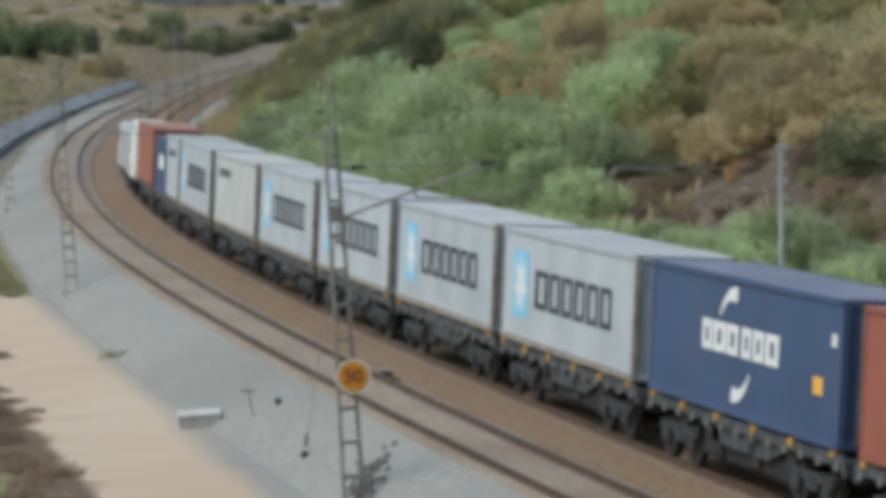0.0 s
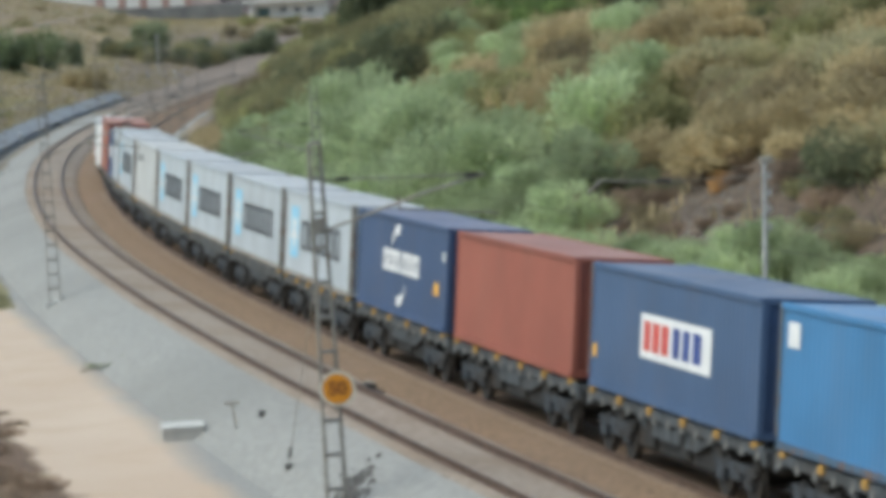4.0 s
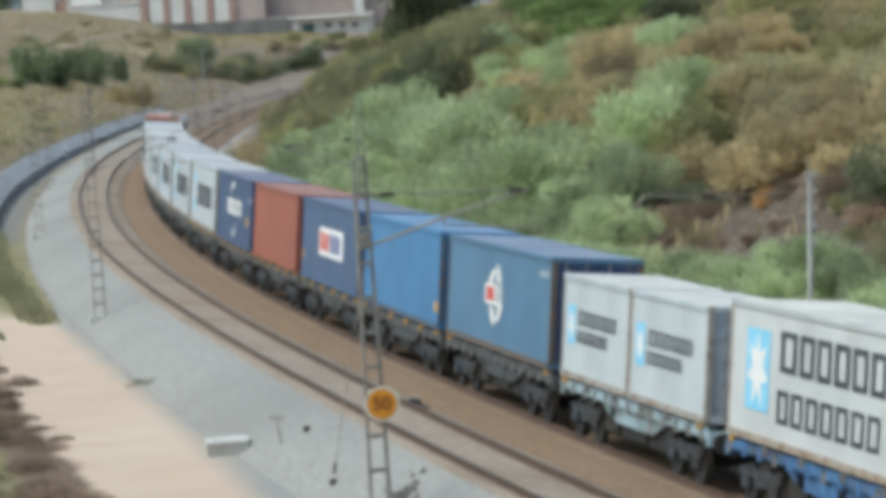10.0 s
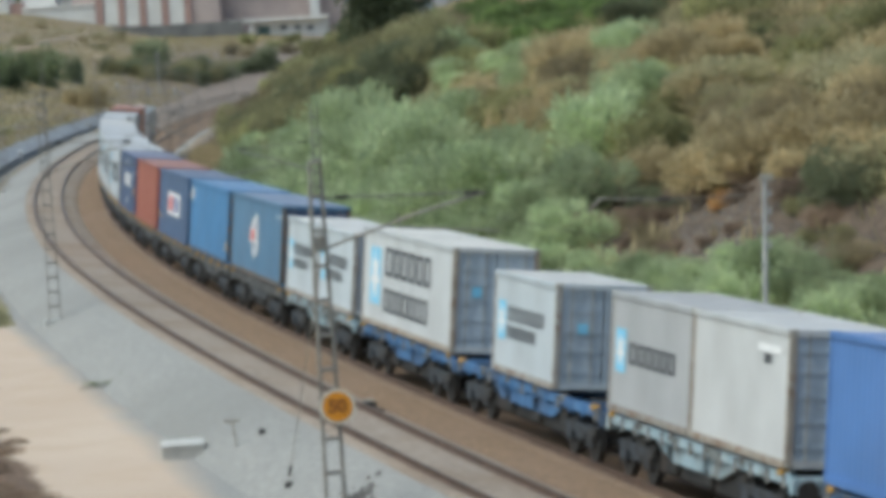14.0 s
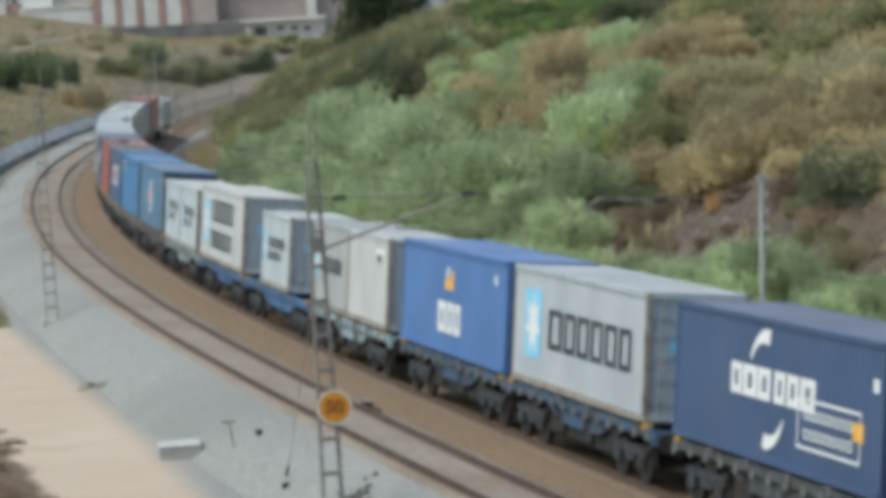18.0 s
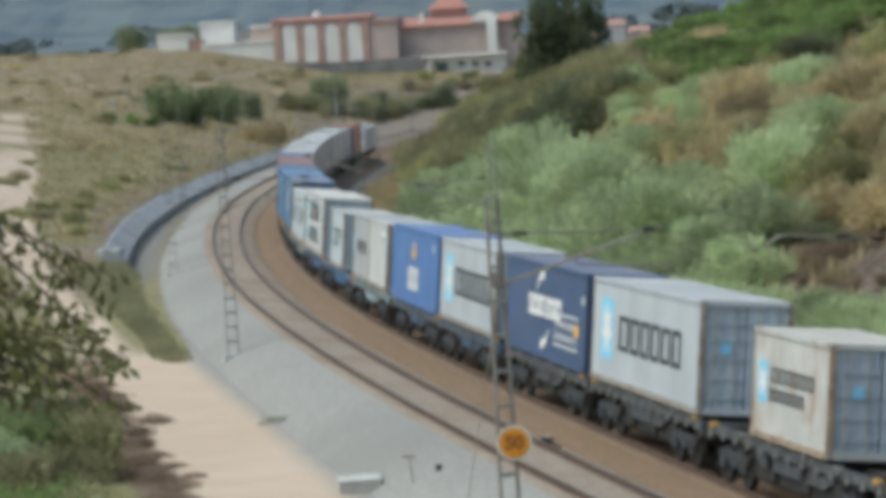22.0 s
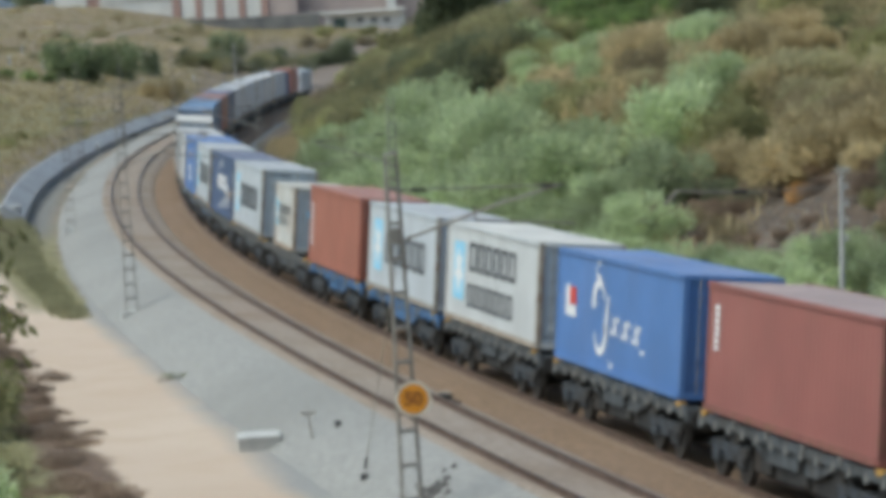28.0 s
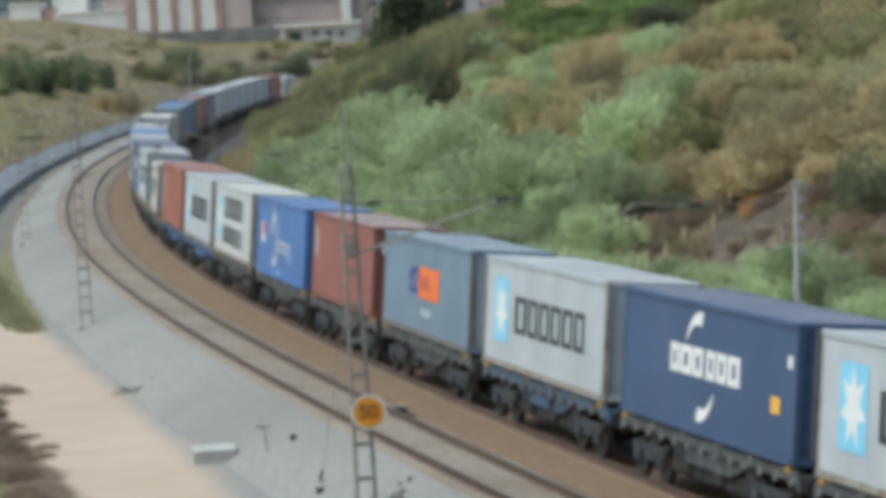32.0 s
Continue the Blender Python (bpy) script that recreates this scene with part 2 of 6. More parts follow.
def box(bm, x0, x1, y0, y1, z0, z1, bev=0.0):
    vs = [bm.verts.new(p) for p in ((x0, y0, z0), (x1, y0, z0), (x1, y1, z0), (x0, y1, z0), (x0, y0, z1), (x1, y0, z1), (x1, y1, z1), (x0, y1, z1))]
    fs = [bm.faces.new([vs[i] for i in f]) for f in ((3, 2, 1, 0), (4, 5, 6, 7), (0, 1, 5, 4), (1, 2, 6, 5), (2, 3, 7, 6), (3, 0, 4, 7))]
    if bev:
        bmesh.ops.bevel(bm, geom=list({e for f in fs for e in f.edges}), offset=bev, segments=1, affect="EDGES")
    return bm


def boxm(*a, bev=0.0):
    return box(bmesh.new(), *a, bev=bev)


def tube(bm, p, q, r0, r1=None, n=8):
    """A tapered round bar from p to q."""
    p, q = Vector(p), Vector(q)
    r1 = r0 if r1 is None else r1
    d = (q - p)
    rot = d.to_track_quat("Z", "Y").to_matrix()
    ra = [bm.verts.new(p + rot @ Vector((r0 * math.cos(a), r0 * math.sin(a), 0))) for a in (2 * math.pi * i / n for i in range(n))]
    rb = [bm.verts.new(q + rot @ Vector((r1 * math.cos(a), r1 * math.sin(a), 0))) for a in (2 * math.pi * i / n for i in range(n))]
    for i in range(n):
        bm.faces.new((ra[i], ra[(i + 1) % n], rb[(i + 1) % n], rb[i]))
    bm.faces.new(ra[::-1])
    bm.faces.new(rb)
    return bm


def tubem(p, q, r0, r1=None, n=8):
    return tube(bmesh.new(), p, q, r0, r1, n)


def loft(u_list, profile, name, material, parent=None, close=False):
    """A profile of (offset, height) on the track plane, drawn out along the track."""
    n = len(profile)
    vs, fs = [], []
    for u in u_list:
        m = on_track(u)
        vs += [m @ Vector((o, 0, z)) for o, z in profile]
    last = n if close else n - 1
    for i in range(len(u_list) - 1):
        for j in range(last):
            a, b = i * n + j, i * n + (j + 1) % n
            fs.append((a, b, b + n, a + n))
    me = bpy.data.meshes.new(name)
    me.from_pydata(vs, [], fs)
    me.materials.append(material)
    if not close:
        me.polygons.foreach_set("use_smooth", np.ones(len(me.polygons), bool))
    ob = new(name, me)
    ob.parent = parent
    return ob


def blend(a, b, k):
    return tuple(x + (y - x) * k for x, y in zip(a, b))


# roofs carry pale dust
ROOF = {k: paint(k + "_dusty_roof", blend(c, (0.5, 0.48, 0.46), d), 0.6, (0.3, 0.27, 0.24), 0.3) for k, c, d in (
    ("chalk", (0.60, 0.60, 0.58), 0.15), ("silver", (0.47, 0.50, 0.53), 0.3), ("pale", (0.52, 0.53, 0.53), 0.3), ("cream", (0.60, 0.59, 0.55), 0.15), ("rusty", (0.56, 0.54, 0.48), 0.2), ("grey", (0.40, 0.41, 0.42), 0.35),
    ("navy", (0.075, 0.105, 0.215), 0.24), ("navy2", (0.07, 0.12, 0.225), 0.18), ("red", (0.30, 0.105, 0.078), 0.22), ("orange", (0.345, 0.125, 0.085), 0.2), ("maroon", (0.275, 0.1, 0.086), 0.55),
    ("azure", (0.07, 0.215, 0.43), 0.2), ("dusty", (0.11, 0.19, 0.33), 0.26), ("royal", (0.085, 0.185, 0.43), 0.16), ("slate", (0.175, 0.245, 0.325), 0.3))}


# ---- ground: one sheet by chainage and offset ----
def ground_material():
    m = bpy.data.materials.new("ground_soils")
    m.use_nodes = True
    nt, L = m.node_tree, m.node_tree.links
    bs = nt.nodes["Principled BSDF"]
    bs.inputs["Roughness"].default_value = 0.95
    tc = nt.nodes.new("ShaderNodeTexCoord")

    def noise_of(scale, detail=5):
        n = nt.nodes.new("ShaderNodeTexNoise")
        n.inputs["Scale"].default_value, n.inputs["Detail"].default_value = scale, detail
        L.new(tc.outputs["Object"], n.inputs["Vector"])
        return n.outputs["Fac"]

    def two(c1, c2, fac, lo=0.35, hi=0.65):
        r = nt.nodes.new("ShaderNodeValToRGB")
        r.color_ramp.elements[0].position, r.color_ramp.elements[1].position = lo, hi
        r.color_ramp.elements[0].color, r.color_ramp.elements[1].color = rgb(c1), rgb(c2)
        L.new(fac, r.inputs["Fac"])
        return r.outputs["Color"]

    fine, mid, big = noise_of(7.0), noise_of(0.55), noise_of(0.07)

    def over(col, layer, mask, ragged=0.5, soft=0.14):
        at = nt.nodes.new("ShaderNodeAttribute")
        at.attribute_name = mask
        ad = nt.nodes.new("ShaderNodeMath")
        ad.operation = "MULTIPLY_ADD"
        L.new(mid, ad.inputs[0])
        ad.inputs[1].default_value = ragged
        L.new(at.outputs["Fac"], ad.inputs[2])
        mr = nt.nodes.new("ShaderNodeMapRange")
        mr.inputs["From Min"].default_value, mr.inputs["From Max"].default_value = 0.5 + ragged * 0.5 - soft, 0.5 + ragged * 0.5 + soft
        L.new(ad.outputs[0], mr.inputs["Value"])
        mx = nt.nodes.new("ShaderNodeMixRGB")
        L.new(mr.outputs[0], mx.inputs[0])
        L.new(col, mx.inputs[1])
        L.new(layer, mx.inputs[2])
        return mx.outputs[0]

    dry = two((0.205, 0.152, 0.092), (0.335, 0.252, 0.162), mid)
    patch = nt.nodes.new("ShaderNodeMixRGB")
    pr = nt.nodes.new("ShaderNodeMapRange")
    pr.inputs["From Min"].default_value, pr.inputs["From Max"].default_value, pr.inputs["To Max"].default_value = 0.46, 0.6, 0.75
    L.new(noise_of(0.045), pr.inputs["Value"])
    L.new(pr.outputs[0], patch.inputs[0])
    L.new(dry, patch.inputs[1])
    L.new(two((0.16, 0.125, 0.095), (0.25, 0.20, 0.15), mid), patch.inputs[2])
    dry = patch.outputs[0]
    for scale, lo, hi, most, c1, c2 in ((0.05, 0.5, 0.6, 0.7, (0.135, 0.115, 0.07), (0.2, 0.165, 0.1)), (0.28, 0.53, 0.64, 0.75, (0.105, 0.092, 0.055), (0.165, 0.14, 0.085)), (0.16, 0.5, 0.62, 0.7, (0.15, 0.15, 0.075), (0.22, 0.20, 0.10)), (0.11, 0.54, 0.66, 0.75, (0.30, 0.23, 0.17), (0.38, 0.30, 0.22))):
        blotch, br = nt.nodes.new("ShaderNodeMixRGB"), nt.nodes.new("ShaderNodeMapRange")
        br.inputs["From Min"].default_value, br.inputs["From Max"].default_value, br.inputs["To Max"].default_value = lo, hi, most
        L.new(noise_of(scale, 7), br.inputs["Value"])
        L.new(br.outputs[0], blotch.inputs[0])
        L.new(dry, blotch.inputs[1])
        L.new(two(c1, c2, mid), blotch.inputs[2])
        dry = blotch.outputs[0]
    stain = nt.nodes.new("ShaderNodeMixRGB")
    sr = nt.nodes.new("ShaderNodeMapRange")
    sr.inputs["From Min"].default_value, sr.inputs["From Max"].default_value, sr.inputs["To Max"].default_value = 0.45, 0.7, 0.6
    L.new(noise_of(0.55, 9), sr.inputs["Value"])
    L.new(sr.outputs[0], stain.inputs[0])
    L.new(two((0.49, 0.385, 0.292), (0.55, 0.448, 0.35), big), stain.inputs[1])
    L.new(two((0.44, 0.32, 0.218), (0.50, 0.39, 0.282), fine), stain.inputs[2])
    sand = stain.outputs[0]
    col = over(dry, two((0.155, 0.15, 0.068), (0.255, 0.225, 0.115), mid), "green", 0.9)
    col = over(col, two((0.17, 0.22, 0.07), (0.36, 0.29, 0.17), mid, 0.45, 0.66), "vine", 0.5)
    col = over(col, two((0.185, 0.155, 0.08), (0.295, 0.24, 0.135), noise_of(0.22, 8)), "field", 1.2)
    col = over(col, two((0.24, 0.235, 0.22), (0.322, 0.317, 0.297), fine, 0.3, 0.7), "gravel", 0.6)
    col = over(col, two((0.15, 0.12, 0.098), (0.23, 0.185, 0.15), noise_of(0.9, 8)), "earth", 0.9)
    # darker grey strip at the foot of the wall
    col = over(col, two((0.125, 0.125, 0.118), (0.2, 0.195, 0.18), noise_of(1.2, 8)), "dark_strip", 0.7, 0.4)
    col = over(col, sand, "sand", 0.5, 0.3)
    col = over(col, two((0.10, 0.068, 0.045), (0.18, 0.12, 0.08), fine), "scorched", 0.9)
    col = over(col, two((0.06, 0.045, 0.032), (0.135, 0.098, 0.068), noise_of(1.6, 8)), "scar", 0.9)
    L.new(col, bs.inputs["Base Color"])
    b = nt.nodes.new("ShaderNodeBump")
    b.inputs["Strength"].default_value, b.inputs["Distance"].default_value = 0.5, 0.12
    L.new(fine, b.inputs["Height"])
    L.new(b.outputs["Normal"], bs.inputs["Normal"])
    return m


def make_ground():
    us = np.concatenate([np.arange(-600, -140, 40.0), np.arange(-140, 420, 2.0), np.arange(420, 900, 8.0), np.arange(900, 5001, 164.0)])
    os_ = np.concatenate([np.array([-3000, -1800, -1100, -700, -480, -340, -250, -190.0]), np.arange(-150, -30, 5.0), np.arange(-30, 30, 0.75), np.arange(30, 120, 4.0), np.array([120, 150, 190, 250, 340, 480, 660, 840.0])])
    U, O = np.meshgrid(us, os_, indexing="ij")
    X, Y = plan(U, O)
    Z = ground_z(U, O)
    n = len(os_)
    vs = np.stack([X, Y, Z], -1).reshape(-1, 3)
    i, j = np.meshgrid(np.arange(len(us) - 1), np.arange(n - 1), indexing="ij")
    a = (i * n + j).ravel()
    me = bpy.data.meshes.new("ground")
    me.from_pydata(vs.tolist(), [], np.stack([a, a + 1, a + n + 1, a + n], -1).tolist())
    me.polygons.foreach_set("use_smooth", np.ones(len(me.polygons), bool))
    lane = np.interp(U, (40, 60, 76, 93, 120, 152, 180, 207, 237, 257, 343), (-12, -12.3, -12.6, -13.9, -16, -19.6, -22.5, -24.6, -28.6, -31.6, -47))
    edge = np.interp(U, (-10, 0, 5, 15, 27, 41, 58, 75), (-9.5, -9.25, -9.15, -8.9, -8.8, -8.9, -9.2, -9.7))
    shoulder = np.where(U < 56, edge - 2.1, np.interp(U, (56, 62, 80, 112, 143, 165, 198, 232, 276, 330), (-9.4, -8.8, -8.75, -8.4, -8.4, -8.6, -9.1, -9.7, -10.4, -11)))
    masks = {
        "gravel": step(O, shoulder - 0.5, shoulder + 0.4) * (1 - step(O, 3.0, 4.2)) * (1 - step(U, 285, 330)),
        # darker grey between the gravel shoulder and the wall
        "dark_strip": step(O, shoulder - 3.0, shoulder - 2.4) * (1 - step(O, shoulder - 1.2, shoulder + 0.2)) * step(U, 92, 122) * (1 - step(U, 350, 376)),
        "earth": np.maximum(step(U, 300, 330) * (1 - step(U, 500, 540)) * step(O, -15 - 0.12 * np.maximum(U - 350, 0), -11 - 0.1 * np.maximum(U - 350, 0)) * (1 - step(O, 60, 80)), 0.62 * (1 - step(np.abs(O + 14.0 + 0.0115 * (U - 150)), 0.8, 2.6)) * step(U, 130, 160) * (1 - step(U, 340, 370))) + 0.85 * step(O, 3.5, 5) * (1 - step(O, 8, 10)) * step(U, 115, 140) * (1 - step(U, 290, 305)),
        "sand": np.maximum(step(O, -13.4, -12.6) * (1 - step(O, edge - 1.1, edge + 0.9)) * (1 - step(U, 55, 64)), (1 - step(np.abs(O - lane), 0.6 + 0.9 * step(U, 120, 170), 1.6 + 1.4 * step(U, 120, 170))) * step(U, 40, 50) * (1 - step(U, 330, 350)) + np.max([1 - step(np.abs(O - q), 0.5, 1.0) for q in (27.2, 30.1, 32.4)], 0) * step(U, 146, 150) * (1 - step(U, 168, 174))),
        "green": 0.25 + 0.36 * step(U, 120, 160) * (1 - step(U, 300, 350)) * (1 - step(O, -14, -12)) + 0.45 * (1 - step(O, -15, -12.5)) * (1 - step(U, 60, 130)) + 0.5 * step(O, 4, 6) * (1 - step(U, 80, 240)) + 0.42 * step(U, 52, 60) * (1 - step(U, 100, 130)) * step(O, -13, -11.5) * (1 - step(O, -9, -8.2)),
        "vine": step(U, 92, 98) * (1 - step(U, 230, 260)) * step(O, 21, 24) * (1 - step(O, 60, 70)),
        "field": step(U, 235, 290) * (1 - step(U, 370, 410)) * step(O, -80, -60) * (1 - step(O, -30, -15)) * 0.62,
        "scorched": step(O, -15.2, -13.6) * (1 - step(O, -13.2, -12.4)) * (1 - step(U, 40, 60)) * 0.95,
        "scar": step(U, 0, 8) * (1 - step(U, 32, 40)) * step(O, 8.2, 9.2) * (1 - step(O, 12.0, 13.6)),
    }
    for k, v in masks.items():
        at = me.attributes.new(k, "FLOAT", "POINT")
        at.data.foreach_set("value", np.clip(v, 0, 1).ravel().astype(np.float32))
    me.materials.append(ground_material())
    tagged(new("ground", me), "dry grass, gravel and sandy soil beside the tracks", "ground", kind="structure")


make_ground()


# ---- two tracks ----
URANGE = list(np.arange(-340, 420, 4.0)) + list(np.arange(420, 760, 10.0))


def make_tracks():
    tagged(loft(URANGE, [(-2.75, -0.55), (-1.75, -0.2), (-0.6, -0.17), (0.6, -0.17), (1.75, -0.2), (3.2, -0.75)], "ballast_bed", BALLAST_BROWN), "rust-brown ballast bed under the loaded track", "ballast", kind="structure")
    s = -SPACING
    tagged(loft(URANGE, [(s - 1.45, -0.28), (s - 1.3, -0.185), (s - 0.5, -0.165), (s + 0.5, -0.165), (s + 1.55, -0.19), (s + 1.95, -0.45)], "ballast_bed", BALLAST_GREY), "grey-brown ballast bed under the empty track", "ballast", kind="structure")
    tagged(loft([u for u in URANGE if u < 300], [(s - 3.95, -1.46), (s - 3.45, -1.09), (s - 2.95, -0.79), (s - 2.4, -0.54), (s - 1.9, -0.36), (s - 1.42, -0.2)], "gravel_shoulder", GRAVEL), "pale grey gravel shoulder along the empty track", "gravel", kind="structure")
    prof = [(-0.075, -0.172), (0.075, -0.172), (0.075, -0.16), (0.01, -0.135), (0.01, -0.045), (0.036, -0.035), (0.036, 0.0), (-0.036, 0.0), (-0.036, -0.035), (-0.01, -0.045), (-0.01, -0.135), (-0.075, -0.16)]
    for o, what in ((0, "loaded"), (s, "empty")):
        track = thing("railway_track", "steel rails on concrete sleepers, " + what + " track", "railway track", "tracks", "structure")
        for side in (-1, 1):
            r = loft(URANGE, [(o + side * GAUGE / 2 + a, z) for a, z in prof], "rail", STEEL, track, True)
            loft(URANGE, [(o + side * GAUGE / 2 + a, 0.003) for a in (-0.03, 0.03)], "rail_head", RAILTOP, r)
        sl = bpy.data.meshes.new("sleeper")
        bm = bmesh.new()
        vs = [bm.verts.new(p) for p in ((-1.3, -0.14, -0.3), (1.3, -0.14, -0.3), (1.3, 0.14, -0.3), (-1.3, 0.14, -0.3), (-1.28, -0.1, -0.165), (1.28, -0.1, -0.165), (1.28, 0.1, -0.165), (-1.28, 0.1, -0.165))]
        for f in ((4, 5, 6, 7), (0, 1, 5, 4), (1, 2, 6, 5), (2, 3, 7, 6), (3, 0, 4, 7)):
            bm.faces.new([vs[i] for i in f])
        bm.to_mesh(sl)
        bm.free()
        sl.materials.append(SLEEPER)
        for i in range(260):
            part("sleeper", sl, None, track, "", on_track(-28 + 0.6 * i, o, -0.012 + random.uniform(-0.006, 0.006)))


# ---- overhead line masts ----
def lattice_mast(u, o, height, sign=False):
    """Two channel legs with batten plates, a cantilever arm and insulators; the arm reaches over the nearer track."""
    x, y = plan(u, o)
    th = float(np.interp(u, US, TH))
    z = gravel_z(u, o)
    m = Matrix.Translation((float(x), float(y), z)) @ Matrix.Rotation(-th, 4, "Z")
    t = thing("overhead_line_mast", "grey lattice steel mast with a cantilever arm beside the track", "mast", "overhead line masts", "", m)
    part("footing", boxm(-0.4, 0.4, -0.35, 0.35, -0.3, 0.12, bev=0.03), CONCRETE, t)
    w0, w1, thick = 0.22, 0.12, 0.026 if sign else 0.017
    for sx in (-1, 1):
        bm = box(bmesh.new(), -thick, thick, -0.1, 0.1, 0.1, height)
        for v in bm.verts:
            k = v.co.z / height
            v.co.x = v.co.x * (1 - 0.15 * k) + sx * (w0 + (w1 - w0) * k)
        leg = part("leg", bm, MASTM, t)
        part("foot_plate", boxm(sx * w0 - 0.07, sx * w0 + 0.07, -0.14, 0.14, 0.1, 0.13), MASTM, leg)
    pitch = 0.76 if sign else 0.56
    for i in range(int((height - 0.3) / pitch)):
        zz = 0.62 + i * pitch
        w = w0 + (w1 - w0) * zz / height
        part("batten", boxm(-w, w, -0.11, 0.11, zz - 0.035, zz + 0.035), MASTM, t)
    # arm over the track: strut, tie, insulators, steady arm
    reach = (-SPACING - o) if o < 0 else -o
    sg = 1 if reach > 0 else -1
    # heights of the arm above the footing; the nearest mast stands lower beside the canted track
    lift = 0.55 if sign else 0.0
    za, zj, ze, zt = 5.75 + lift, 6.4 + lift, 6.72 + lift, 6.95 + lift * 0.85
    bm = tube(bmesh.new(), (0.1 * sg, 0, za), (reach * 0.64, 0, zj), 0.036)
    tube(bm, (reach * 0.64, 0, zj), (reach * 1.02, 0, ze), 0.032)
    strut = part("cantilever_strut", bm, GALV, t)
    tie = part("cantilever_tie", tubem((0.1 * sg, 0, zt), (reach * 1.05, 0, zt - 0.14), 0.02), MASTM, t)
    for k in (0.12, 0.92):
        bm = bmesh.new()
        for i in range(4):
            tube(bm, (reach * k + 0.08 * i * sg, 0, zt - 0.14 * k), (reach * k + 0.08 * i * sg + 0.05 * sg, 0, zt - 0.14 * k), 0.065, 0.045, 8)
        part("insulator", bm, DARKM, tie)
    bm = tube(bmesh.new(), (reach * 0.5, 0, zj - 0.3), (reach * 1.12, 0, zj - 0.55), 0.022)
    tube(bm, (reach * 0.5, 0, zj - 0.3), (reach * 0.5, 0, zj), 0.022)
    part("steady_arm", bm, MASTM, strut)
    if sign:
        part("cap", tubem((0, 0, height), (0, 0, height + 0.05), 0.16, 0.12, 6), MASTM, t)
        part("clamp", boxm(-0.13, 0.13, -0.12, 0.12, za - 0.05, za + 0.3, bev=0.03), MASTM, t)
    return t


def make_sign(m):
    """Round speed board: amber disc with the number 50 on a pale rim."""
    t = thing("speed_sign", "round amber speed board reading 50 with pale rim on a mast", "sign", "", "", m)
    part("rim", tubem((0, 0, 0), (0, -0.03, 0), 0.388, 0.388, 40), mat("pale_sign_rim", (0.52, 0.5, 0.42), (0.6, 0.57, 0.48), 0.5, 0, 3, 0), t)
    part("outline", tubem((0, -0.03, 0), (0, -0.036, 0), 0.335, 0.335, 40), mat("dark_amber", (0.3, 0.13, 0.01), (0.35, 0.15, 0.015), 0.5, 0, 3, 0), t)
    part("disc", tubem((0, -0.036, 0), (0, -0.042, 0), 0.315, 0.315, 40), mat("amber_sign_face", (0.52, 0.2, 0.004), (0.59, 0.24, 0.007), 0.5, 0, 3, 0), t)
    cu = bpy.data.curves.new("number", "FONT")
    cu.body, cu.size, cu.align_x, cu.align_y, cu.extrude, cu.offset = "50", 0.41, "CENTER", "CENTER", 0.004, 0.022
    tmp = new("number_curve", cu)
    bpy.context.view_layer.update()
    me = bpy.data.meshes.new_from_object(tmp)
    bpy.data.objects.remove(tmp)
    me.materials.clear()
    me.materials.append(mat("sign_figures", (0.2, 0.07, 0.006), (0.24, 0.085, 0.008), 0.6, 0, 3, 0))
    part("number", me, None, t, "brown figures 50", pose(0, -0.05, 0, 90, 0, 0))
    for s in (-0.12, 0.12):
        part("clamp", boxm(s - 0.03, s + 0.03, 0.0, 0.3, -0.2, 0.2), GALV, t)


